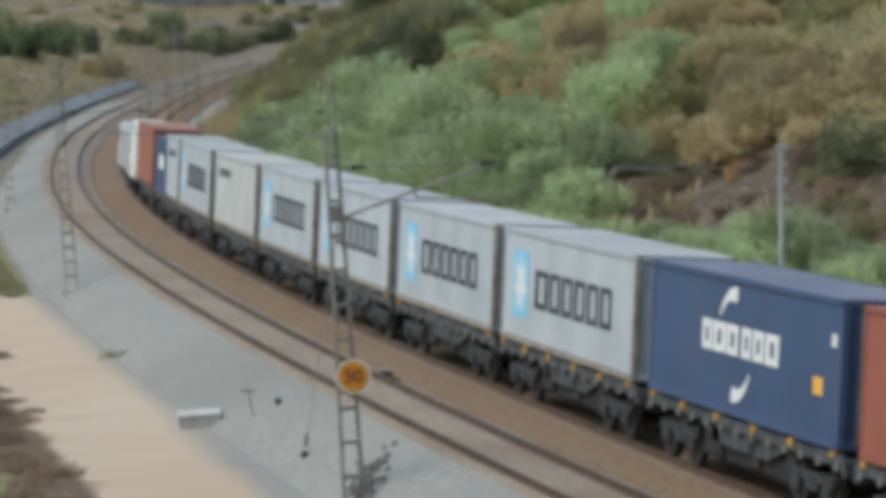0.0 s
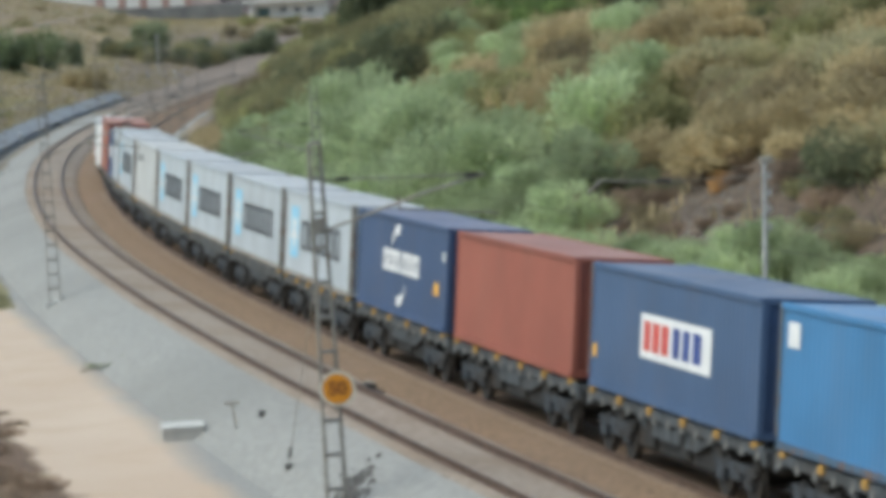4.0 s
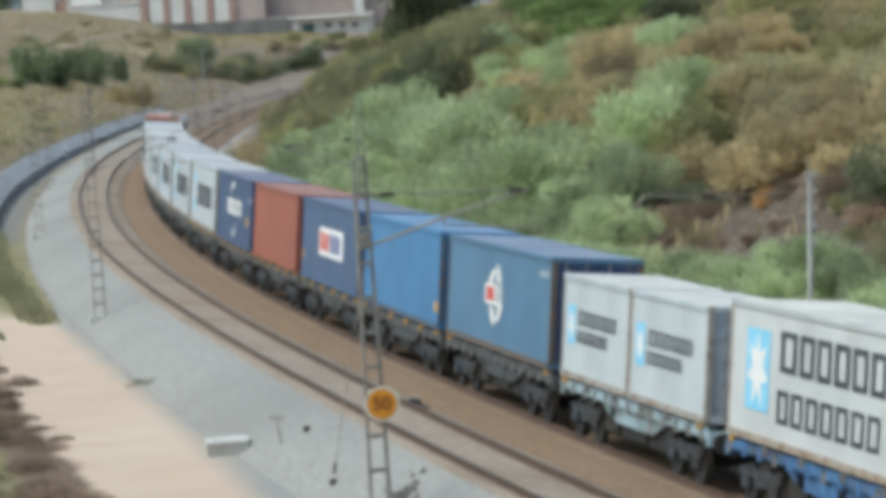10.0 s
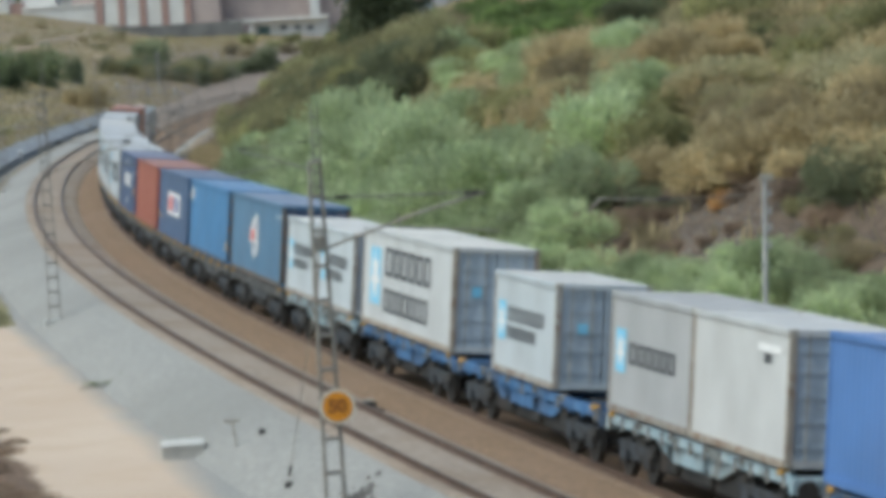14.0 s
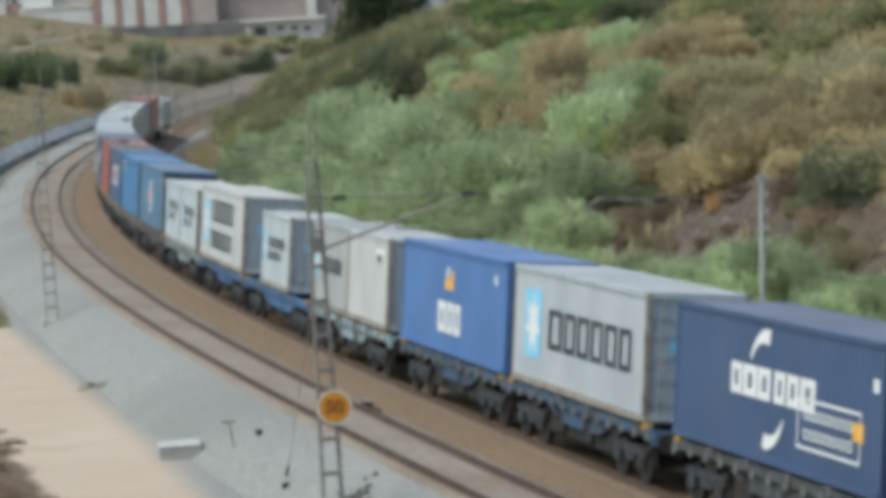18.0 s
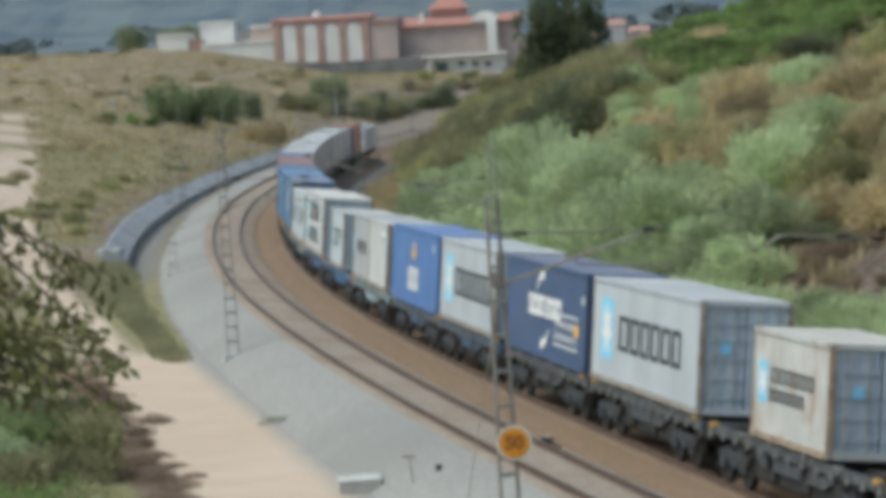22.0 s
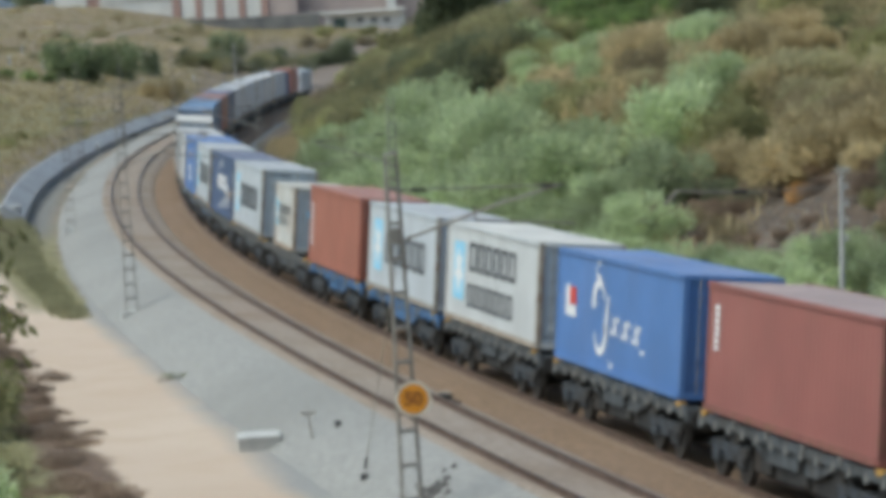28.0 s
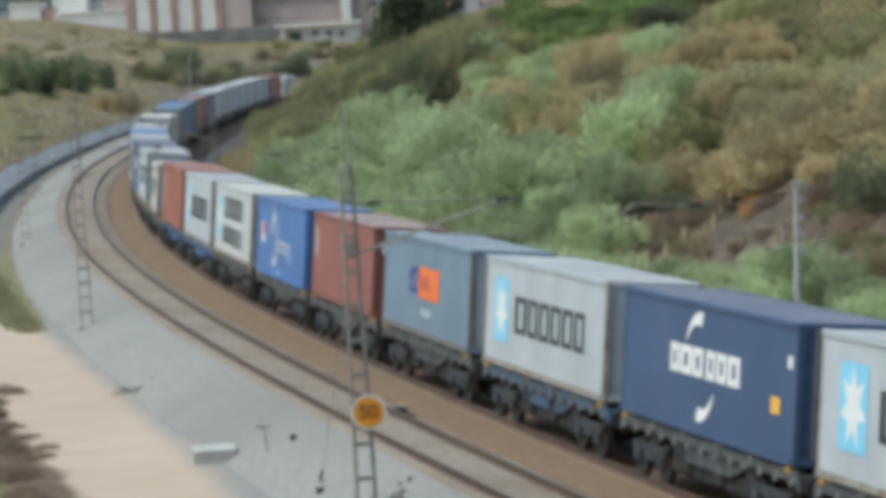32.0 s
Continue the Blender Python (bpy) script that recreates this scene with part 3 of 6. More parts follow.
def make_masts():
    for u in (-9.0, 50.0, 107.0, 164.0, 222.0, 283.0, 345.0):
        lattice_mast(u, -8.1 if u < 0 else -7.8, 8.2 if u < 0 else 8.8, u < 0)
    for u in (52.0, 109.0, 166.0, 223.0, 283.0, 345.0):
        lattice_mast(u - 1.0, 3.0, 8.4)
    # plain round post opposite the nearest mast
    x, y, z = spot(-6.6, 2.66)
    t = thing("overhead_line_post", "pale concrete overhead line post with side insulators", "post", "", "", Matrix.Translation((x, y, z)) @ Matrix.Rotation(0.22, 4, "Z") @ Matrix.Rotation(0.05, 4, "Y"))
    part("shaft", tubem((0, 0, 0), (0, 0, 7.55), 0.085, 0.055, 10), CONCRETE, t)
    for zz in (5.85, 6.25, 6.65, 7.05):
        bm = tube(bmesh.new(), (0, 0, zz), (0.16, 0, zz + 0.02), 0.03)
        tube(bm, (0.13, 0, zz - 0.02), (0.13, 0, zz + 0.14), 0.045, 0.03)
        part("insulator", bm, CONCRETE, t)
    part("cap", boxm(-0.12, 0.2, -0.06, 0.06, 7.4, 7.55, bev=0.02), GALV, t)
    bm = tube(bmesh.new(), (0, 0, 7.1), (-2.5, 0, 7.0), 0.014)
    tube(bm, (-2.5, 0, 7.0), (-3.95, 0, 7.08), 0.024)
    tube(bm, (-3.95, 0, 7.08), (-4.25, 0, 6.78), 0.036)
    arm = part("cantilever_arm", bm, MASTM, t)
    part("insulator", tubem((-2.6, 0, 7.03), (-2.3, 0, 7.03), 0.07, 0.06), DARKM, arm)
    # wires: contact and messenger over each track
    for o in (0.0, -SPACING):
        w = thing("overhead_wire", "thin copper contact wire and messenger over the track", "wire", "overhead wires")
        for name, zz in (("contact_wire", 5.85), ("messenger_wire", 7.0)):
            cu = [(-200 + 19 * i) for i in range(36)]
            vs, fs = [], []
            for a in cu:
                sag = 0.5 * (1 - math.cos(2 * math.pi * ((a + 5) % 57) / 57)) * (0.5 if zz > 6 else 0.05)
                c = on_track(a, o + 0.7, 0).translation + Vector((0, 0, zz - sag))
                vs += [c + Vector((0.006 * math.cos(k), 0, 0.006 * math.sin(k))) for k in (0.8, 2.4, 3.9, 5.5)]
            for i in range(len(cu) - 1):
                fs += [(4 * i + k, 4 * i + (k + 1) % 4, 4 * i + 4 + (k + 1) % 4, 4 * i + 4 + k) for k in range(4)]
            bm = bpy.data.meshes.new(name)
            bm.from_pydata(vs, [], fs)
            bm.materials.append(DARKM)
            part(name, bm, DARKM, w)
    make_sign(Matrix.Translation((-2.119, 74.95, 2.49)) @ Matrix.Rotation(-0.07, 4, "Z"))


make_masts()


# ---- wagons and containers ----
CACHE = {}


def cached(key, build, material):
    if key not in CACHE:
        me = bpy.data.meshes.new(key[0])
        bm = build()
        bm.to_mesh(me)
        bm.free()
        me.materials.append(material)
        CACHE[key] = me
    return CACHE[key]


def corrugated(y0, y1, z0, z1, x, depth, pitch, sx):
    """A side wall pressed into vertical corrugations; sx is the outer side."""
    bm = bmesh.new()
    ys = [(y0, 0)]
    n = max(1, int((y1 - y0 - 0.1) / pitch))
    p = (y1 - y0) / n
    for i in range(n):
        a = y0 + i * p
        ys += [(a + p * 0.30, 0), (a + p * 0.5, 1), (a + p * 0.80, 1), (a + p, 0)]
    col = [(bm.verts.new((x - sx * depth * d, y, z0)), bm.verts.new((x - sx * depth * d, y, z1))) for y, d in ys]
    for a, b in zip(col, col[1:]):
        f = (a[0], b[0], b[1], a[1])
        bm.faces.new(f if sx > 0 else f[::-1])
    return bm


def corrugated_end(x0, x1, z0, z1, y, depth, n, sy):
    bm = bmesh.new()
    p = (x1 - x0) / n
    xs = [(x0, 0)]
    for i in range(n):
        a = x0 + i * p
        xs += [(a + p * 0.3, 0), (a + p * 0.5, 1), (a + p * 0.8, 1), (a + p, 0)]
    col = [(bm.verts.new((xx, y - sy * depth * d, z0)), bm.verts.new((xx, y - sy * depth * d, z1))) for xx, d in xs]
    for a, b in zip(col, col[1:]):
        f = (a[0], b[0], b[1], a[1])
        bm.faces.new(f if sy < 0 else f[::-1])
    return bm


def roof_mesh(y0, y1, x, z):
    bm = bmesh.new()
    n = int((y1 - y0) / 0.42)
    p = (y1 - y0) / n
    ys = [(y0, 0)]
    for i in range(n):
        a = y0 + i * p
        ys += [(a + p * 0.35, 0), (a + p * 0.5, 1), (a + p * 0.85, 1), (a + p, 0)]
    col = [(bm.verts.new((-x, y, z - 0.02 * d)), bm.verts.new((x, y, z - 0.02 * d))) for y, d in ys]
    for a, b in zip(col, col[1:]):
        bm.faces.new((a[0], a[1], b[1], b[0]))
    return bm


def plate(y0, y1, z0, z1, slant=0.0):
    """A thin painted patch on the near side; y runs forward, so the picture's left is y1."""
    bm = bmesh.new()
    x = -1.2245
    vs = [bm.verts.new(p) for p in ((x, y0, z0), (x, y1, z0), (x, y1 + slant, z1), (x, y0 + slant, z1))]
    bm.faces.new(vs[::-1])
    return bm


def blocks(t, y, z, widths, h, gap, material, name="lettering", strokes=2):
    """A row of plain hollow blocks from y towards the rear."""
    x = -1.2245
    for w in widths:
        bm = bmesh.new()
        k, c = (w * 0.25, h * 0.15) if strokes > 1 else (w * 0.36, h * 0.26)
        for y0, y1, z0, z1 in ((y - k, y, z, z + h), (y - w, y - w + k, z, z + h), (y - w + k, y - k, z, z + c), (y - w + k, y - k, z + h - c, z + h)):
            bm.faces.new([bm.verts.new(p) for p in ((x, y0, z1), (x, y1, z1), (x, y1, z0), (x, y0, z0))])
        part(name, bm, material, t)
        y -= w + gap


def star(t, y, z, r, parent):
    """A seven-pointed white star, drawn out upwards."""
    bm = bmesh.new()
    c = bm.verts.new((-1.229, y, z))
    ring = [bm.verts.new((-1.229, y + q * math.sin(i * math.pi / 7), z + 1.2 * q * math.cos(i * math.pi / 7))) for i, q in ((i, r if i % 2 == 0 else r * 0.5) for i in range(14))]
    for i in range(14):
        bm.faces.new((c, ring[i], ring[(i + 1) % 14]))
    part("star_shape", bm, WHITEP, parent)


def arc_shape(t, y, z, r, a0, a1, w, material):
    bm = bmesh.new()
    n = 8
    prev = None
    for i in range(n + 1):
        a = radians(a0 + (a1 - a0) * i / n)
        ww = w * (0.25 + 0.75 * i / n)
        cur = [bm.verts.new((-1.2245, y - rr * math.cos(a), z + rr * math.sin(a))) for rr in (r - ww / 2, r + ww / 2)]
        if prev:
            bm.faces.new((prev[0], prev[1], cur[1], cur[0]))
        prev = cur
    part("arc_shape", bm, material, t)


def mark(t, style, L, H):
    """The painted shapes on the near side."""
    f = L / 2
    if style in ("m", "ms", "mlow"):
        small = L < 8
        k = 0.46 if small else 1.0
        y = f - (0.5 if small else 1.15)
        zc = H * 0.52
        w, h = (0.75, 1.0) if small else (1.5, 1.72)
        b = part("blue_panel", plate(y - w, y, zc - h / 2, zc + h / 2), SKYP, t)
        star(t, y - w / 2, zc, min(w, h) * 0.47, b)
        hh = 0.48 if style == "mlow" else (0.98 if style == "m" else 0.85) * (0.42 if small else 1.0)
        z = zc - hh / 2 + (0.5 if style == "ms" else -0.03) * (0.42 if small else 1)
        lw = [1.25 * k] + [0.95 * k] * 5
        y2 = y - w - 0.65 * k
        if style == "ms" and not small:
            lw = [1.0] + [0.82] * 5
        blocks(t, y2, z, lw, hh, (0.26 if small else 0.2) * k, BLACKP)
        if style == "ms":
            blocks(t, y2 + 0.1, z - hh - (0.08 if small else 0.22), [0.68 * k] * 7, hh * 0.82, 0.2 * k, BLACKP)
    elif style in ("arcs", "arcs_frame"):
        y = 2.5
        blocks(t, y - 0.1, H * 0.43, [0.68, 0.84, 0.76], 0.64, 0.06, WHITEP, "lettering", 1)
        blocks(t, y - 2.7, H * 0.43, [0.64, 0.66, 0.84], 0.64, 0.1, WHITEP, "lettering", 1)
        arc_shape(t, 0.35, H * 0.52, 1.02, 150, 78, 0.34, WHITEP)
        arc_shape(t, 0.1, H * 0.5, 1.02, 330, 258, 0.34, WHITEP)
        part("amber_label", plate(-f + 0.95, -f + 1.5, 0.95, 1.3), YELLOWP, t)
        part("small_label", plate(-f + 0.25, -f + 0.55, 1.95, 2.2), WHITEP, t)
        if style == "arcs_frame":
            for z in (0.52, 1.45):
                part("frame_bar", plate(-f + 1.1, -1.6, z, z + 0.06), WHITEP, t)
            for yy in (-f + 1.1, -1.66):
                part("frame_bar", plate(yy, yy + 0.06, 0.52, 1.45), WHITEP, t)
            for z in (0.72, 1.1):
                blocks(t, -1.95, z, [0.3] * 7, 0.2, 0.09, WHITEP, "small_lettering")
    elif style == "bar_panel":
        b = part("white_panel", plate(-2.9, 2.1, 1.0, 2.0), WHITEP, t)
        for yy, w, mt in ((1.85, 0.5, REDP), (1.2, 0.5, REDP), (0.55, 0.5, REDP), (-0.25, 0.5, NAVYP), (-0.95, 0.5, NAVYP), (-1.65, 0.6, NAVYP)):
            bm = plate(yy - w, yy, 1.17, 1.83)
            for v in bm.verts:
                v.co.x -= 0.004
            part("panel_bar", bm, mt, b)
        part("amber_label", plate(f - 0.5, f - 0.2, 0.7, 1.0), YELLOWP, t)
    elif style == "blank":
        part("small_label", plate(-f + 0.55, -f + 1.9, H * 0.8, H * 0.86), WHITEP, t)
        part("small_label", plate(-f + 1.1, -f + 1.5, H * 0.72, H * 0.79), BLACKP, t)
    elif style == "globe":
        for i, (a, r) in enumerate(((20, 0.3), (70, 0.28), (140, 0.34), (215, 0.3), (285, 0.33), (335, 0.26))):
            arc_shape(t, 0.1, 1.5, r, a, a + 42, 0.24, WHITEP)
        for a0, a1 in ((15, 85), (95, 165), (195, 265), (275, 345)):
            arc_shape(t, 0.1, 1.5, 0.66, a0, a1, 0.46, WHITEP)
        part("white_panel", plate(0.0, 1.35, 1.24, 1.78), WHITEP, t)
        bm = plate(0.25, 1.15, 1.32, 1.7)
        for v in bm.verts:
            v.co.x -= 0.004
        part("red_panel", bm, REDP, t)
        blocks(t, 0.1, 1.35, [0.25, 0.25, 0.25], 0.33, 0.05, WHITEP)
        blocks(t, -f + 1.2, 2.35, [0.12] * 5, 0.14, 0.06, WHITEP, "small_lettering")
    elif style == "flag":
        part("flag_shape", plate(0.05, 0.75, 1.75, 2.05), YELLOWP, t)
        part("flag_shape", plate(0.3, 0.6, 2.06, 2.35), WHITEP, t)
        part("flag_shape", plate(-0.25, 0.04, 1.76, 2.3), YELLOWP, t)
        blocks(t, 1.5, 0.55, [0.95, 0.7, 0.75], 0.85, 0.12, WHITEP, "lettering", 1)
        part("small_label", plate(-f + 1.0, -f + 1.3, 2.2, 2.45), WHITEP, t)
    elif style == "script":
        part("flag_shape", plate(f - 2.0, f - 1.35, 1.5, 1.95), REDP, t)
        part("flag_shape", plate(f - 1.33, f - 0.95, 1.2, 2.0), WHITEP, t)
        part("flag_shape", plate(f - 2.0, f - 1.35, 1.18, 1.48), WHITEP, t)
        arc_shape(t, 1.6, 1.75, 0.5, 10, 200, 0.34, WHITEP)
        arc_shape(t, 1.4, 1.05, 0.55, 190, 380, 0.34, WHITEP)
        arc_shape(t, 1.7, 2.55, 0.22, 20, 320, 0.14, WHITEP)
        for i in range(7):
            arc_shape(t, 0.75 - 0.5 * i, 1.28 - 0.02 * i, 0.21, (20, 190)[i % 2], (250, 420)[i % 2], 0.17, WHITEP)
        part("stroke_shape", plate(0.85, 1.02, 0.95, 1.95, -0.2), WHITEP, t)
        part("stroke_shape", plate(-2.75, -2.4, 0.75, 0.85), WHITEP, t)
        arc_shape(t, 0.3, 0.4, 0.2, 180, 330, 0.12, WHITEP)
    elif style in ("column", "short_column"):
        z0, dz, w = (0.22, 0.24, 0.45) if style == "column" else (0.48, 0.15, 0.34)
        for i in range(7):
            part("lettering", plate(f - 0.55 - w, f - 0.55, H * z0 + i * dz, H * z0 + i * dz + dz * 0.7), WHITEP, t)
    elif style == "squares":
        part("navy_square", plate(0.9, 2.1, 1.2, 2.0), NAVYP, t)
        b = part("orange_square", plate(-2.0, 0.86, 1.12, 2.05), ORANGEP, t)
        blocks(t, 1.75, 1.4, [0.34, 0.34], 0.42, 0.08, WHITEP)
        blocks(t, 0.5, 1.4, [0.36, 0.36, 0.36], 0.36, 0.1, NAVYP, "dark_lettering")
        blocks(t, 0.35, 0.62, [0.3, 0.28, 0.28, 0.3], 0.2, 0.06, WHITEP, "small_lettering")
    elif style == "azure":
        part("small_label", plate(f - 1.1, f - 0.45, 2.05, 2.55), WHITEP, t)
        part("door_label", plate(-f + 0.25, -f + 0.6, 0.5, 0.8), YELLOWP, t)
    elif style == "plain":
        blocks(t, f - 1.2, H * 0.68, [0.5] * 6, 0.32, 0.1, BLACKP, "small_lettering")
    elif style == "bluebox":
        part("white_panel", plate(-1.6, 1.2, 1.1, 1.8), WHITEP, t)


LABELS = {
    "m": "silver-grey freight container with sky-blue panel", "ms": "off-white freight container with sky-blue panel",
    "mlow": "dull grey freight container with small blue panel", "arcs": "navy blue freight container with white bars and arcs",
    "arcs_frame": "navy blue freight container with white bars, arcs and a framed panel", "bar_panel": "faded navy freight container with a white lettered panel",
    "globe": "dusty blue freight container with a round white emblem", "flag": "royal blue freight container with flag shape and white bars",
    "script": "royal blue freight container with white script-like shapes", "column": "plain red freight container with a column of white bars", "short_column": "faded maroon freight container with a short column of white bars",
    "blank": "pale off-white freight container with a small white label",
    "squares": "slate blue-grey freight container with navy and orange squares", "azure": "plain bright blue freight container with a small white label",
    "plain": "pale grey freight container with small lettering", "bluebox": "navy blue short freight container with a white panel", "none": "plain brick-red freight container with dented sides",
}


def container(L, H, colour, style, doors="door"):
    t = thing("freight_container", LABELS[style] + (", twenty feet long" if L < 8 else ""), "container", "containers on the train")
    p, w, f = PAINT[colour], 1.22, L / 2
    dp = PAINT[doors] if doors else p
    for sx in (-1, 1):
        part("side_wall", cached(("side_wall", L, H, colour, sx), lambda: corrugated(-f + 0.12, f - 0.12, 0.14, H - 0.1, sx * (w - 0.012), 0.007, 0.28, sx), p), None, t)
        for name, z0, z1 in (("bottom_rail", 0.0, 0.15), ("top_rail", H - 0.11, H - 0.005)):
            part(name, cached((name, L, H, colour, sx), lambda: boxm(sx * w - 0.04, sx * w + 0.003 * sx if sx > 0 else sx * w + 0.04, -f + 0.1, f - 0.1, z0, z1), WORN.get(colour, p) if z0 == 0 else p), None, t)
    part("roof", cached(("roof", L, H, colour), lambda: roof_mesh(-f + 0.1, f - 0.1, w - 0.03, H - 0.012), ROOF[colour]), None, t)
    part("floor", cached(("floor", L), lambda: boxm(-w + 0.05, w - 0.05, -f + 0.1, f - 0.1, 0.03, 0.13), DARKM), None, t)
    part("front_wall", cached(("front_wall", L, H, colour), lambda: corrugated_end(-w + 0.08, w - 0.08, 0.12, H - 0.1, f - 0.03, 0.04, 9, 1), p), None, t)
    for sx in (-1, 1):
        for sy in (-1, 1):
            part("corner_post", cached(("corner_post", H, colour, sx, sy, L), lambda: boxm(min(sx * w, sx * (w - 0.15)), max(sx * w, sx * (w - 0.15)), min(sy * f, sy * (f - 0.13)), max(sy * f, sy * (f - 0.13)), 0.1, H - 0.1), WORN.get(colour, p)), None, t)
            for z in (0.0, H - 0.118):
                part("corner_casting", cached(("corner_casting", sx, sy, L, colour), lambda: boxm(min(sx * (w + 0.004), sx * (w - 0.16)), max(sx * (w + 0.004), sx * (w - 0.16)), min(sy * (f + 0.004), sy * (f - 0.178)), max(sy * (f + 0.004), sy * (f - 0.178)), 0, 0.118, bev=0.012), GALV if colour in ("silver", "pale", "cream", "chalk", "rusty", "grey") else p), None, t, "", Matrix.Translation((0, 0, z)))
        # door leaves at the rear
        d = part("door", cached(("door", H, doors or colour, sx, L), lambda: corrugated_end(min(0.02 * sx, sx * (w - 0.15)), max(0.02 * sx, sx * (w - 0.15)), 0.15, H - 0.13, -f + 0.05, 0.012, 3, -1), dp), None, t)
        for xx in (0.3, 0.82):
            part("locking_bar", cached(("locking_bar", H, L, sx, xx), lambda: tubem((sx * xx, -f - 0.005, 0.12), (sx * xx, -f - 0.005, H - 0.1), 0.015, None, 6), GALV), None, d)
        for zz in (0.38, 0.88, 1.38, 1.88, 2.28):
            part("door_rib", cached(("door_rib", sx, L, zz, dp.name), lambda: boxm(min(0.06 * sx, sx * 1.04), max(0.06 * sx, sx * 1.04), -f + 0.032, -f + 0.065, zz, zz + 0.09), dp), None, d)
    for name, z0, z1 in (("rear_sill", 0.0, 0.16), ("rear_header", H - 0.14, H - 0.004)):
        part(name, cached((name, L, H, colour), lambda: boxm(-w + 0.12, w - 0.12, -f, -f + 0.1, z0, z1), p), None, t)
    if style in ("m", "ms", "mlow"):
        bm = bmesh.new()
        vs = [bm.verts.new(v) for v in ((0.68, -f - 0.006, H * 0.54), (0.9, -f - 0.006, H * 0.54), (0.9, -f - 0.006, H * 0.62), (0.68, -f - 0.006, H * 0.62))]
        bm.faces.new(vs)
        part("door_label", bm, SKYP, t)
        bm = bmesh.new()
        vs = [bm.verts.new(v) for v in ((-0.66, -f - 0.006, H * 0.53), (-0.4, -f - 0.006, H * 0.53), (-0.4, -f - 0.006, H * 0.63), (-0.66, -f - 0.006, H * 0.63))]
        bm.faces.new(vs)
        part("door_label", bm, SKYP, t)
    if style == "short_column":
        for i, (x0, x1) in enumerate(((-0.95, -0.62), (-0.5, -0.1), (0.05, 0.3))):
            bm = bmesh.new()
            bm.faces.new([bm.verts.new(v) for v in ((x0, -f - 0.006, H * 0.7), (x1, -f - 0.006, H * 0.7), (x1, -f - 0.006, H * (0.8 - 0.03 * i)), (x0, -f - 0.006, H * (0.8 - 0.03 * i)))])
            part("door_label", bm, WHITEP, t)
    mark(t, style, L, H)
    return t


WHEELSETS = {-0.9: [], 0.9: []}


def bogie(parent, y):
    b = part("bogie", cached(("bogie_bolster",), lambda: boxm(-0.85, 0.85, -0.25, 0.25, 0.45, 0.8, bev=0.04), DARKM), None, parent, "", Matrix.Translation((0, y, 0)))
    for sx in (-1, 1):
        def frame_side():
            bm = box(bmesh.new(), sx * 1.0 - 0.07, sx * 1.0 + 0.07, -1.3, 1.3, 0.62, 0.82, bev=0.03)
            for yy in (-0.9, 0.9):
                box(bm, sx * 1.0 - 0.09, sx * 1.0 + 0.09, yy - 0.22, yy + 0.22, 0.34, 0.64, bev=0.03)
                box(bm, sx * 1.08 - 0.03, sx * 1.08 + 0.03, yy - 0.12, yy + 0.12, 0.36, 0.58, bev=0.03)
            box(bm, sx * 1.0 - 0.06, sx * 1.0 + 0.06, -0.35, 0.35, 0.45, 0.65, bev=0.02)
            return bm
        part("side_frame", cached(("side_frame", sx), frame_side, BOGIEM), None, b)
    for yy in (-0.9, 0.9):
        def wheels():
            bm = tube(bmesh.new(), (-0.95, 0, 0), (0.95, 0, 0), 0.08, None, 8)
            for sx in (-1, 1):
                x = sx * GAUGE / 2
                tube(bm, (x - 0.065, 0, 0), (x + 0.065, 0, 0), 0.46, 0.455, 20)
                tube(bm, (x - sx * 0.065, 0, 0), (x - sx * 0.095, 0, 0), 0.488, 0.48, 20)
                for i in range(4):
                    a = i * math.pi / 2
                    box(bm, x + sx * 0.064 - 0.006, x + sx * 0.064 + 0.014, 0.27 * math.cos(a) - 0.05, 0.27 * math.cos(a) + 0.05, 0.27 * math.sin(a) - 0.05, 0.27 * math.sin(a) + 0.05)
            return bm
        ws = part("wheelset", cached(("wheelset",), wheels, DARKM), None, b, "", Matrix.Translation((0, yy, 0.46)))
        WHEELSETS[yy].append(ws)


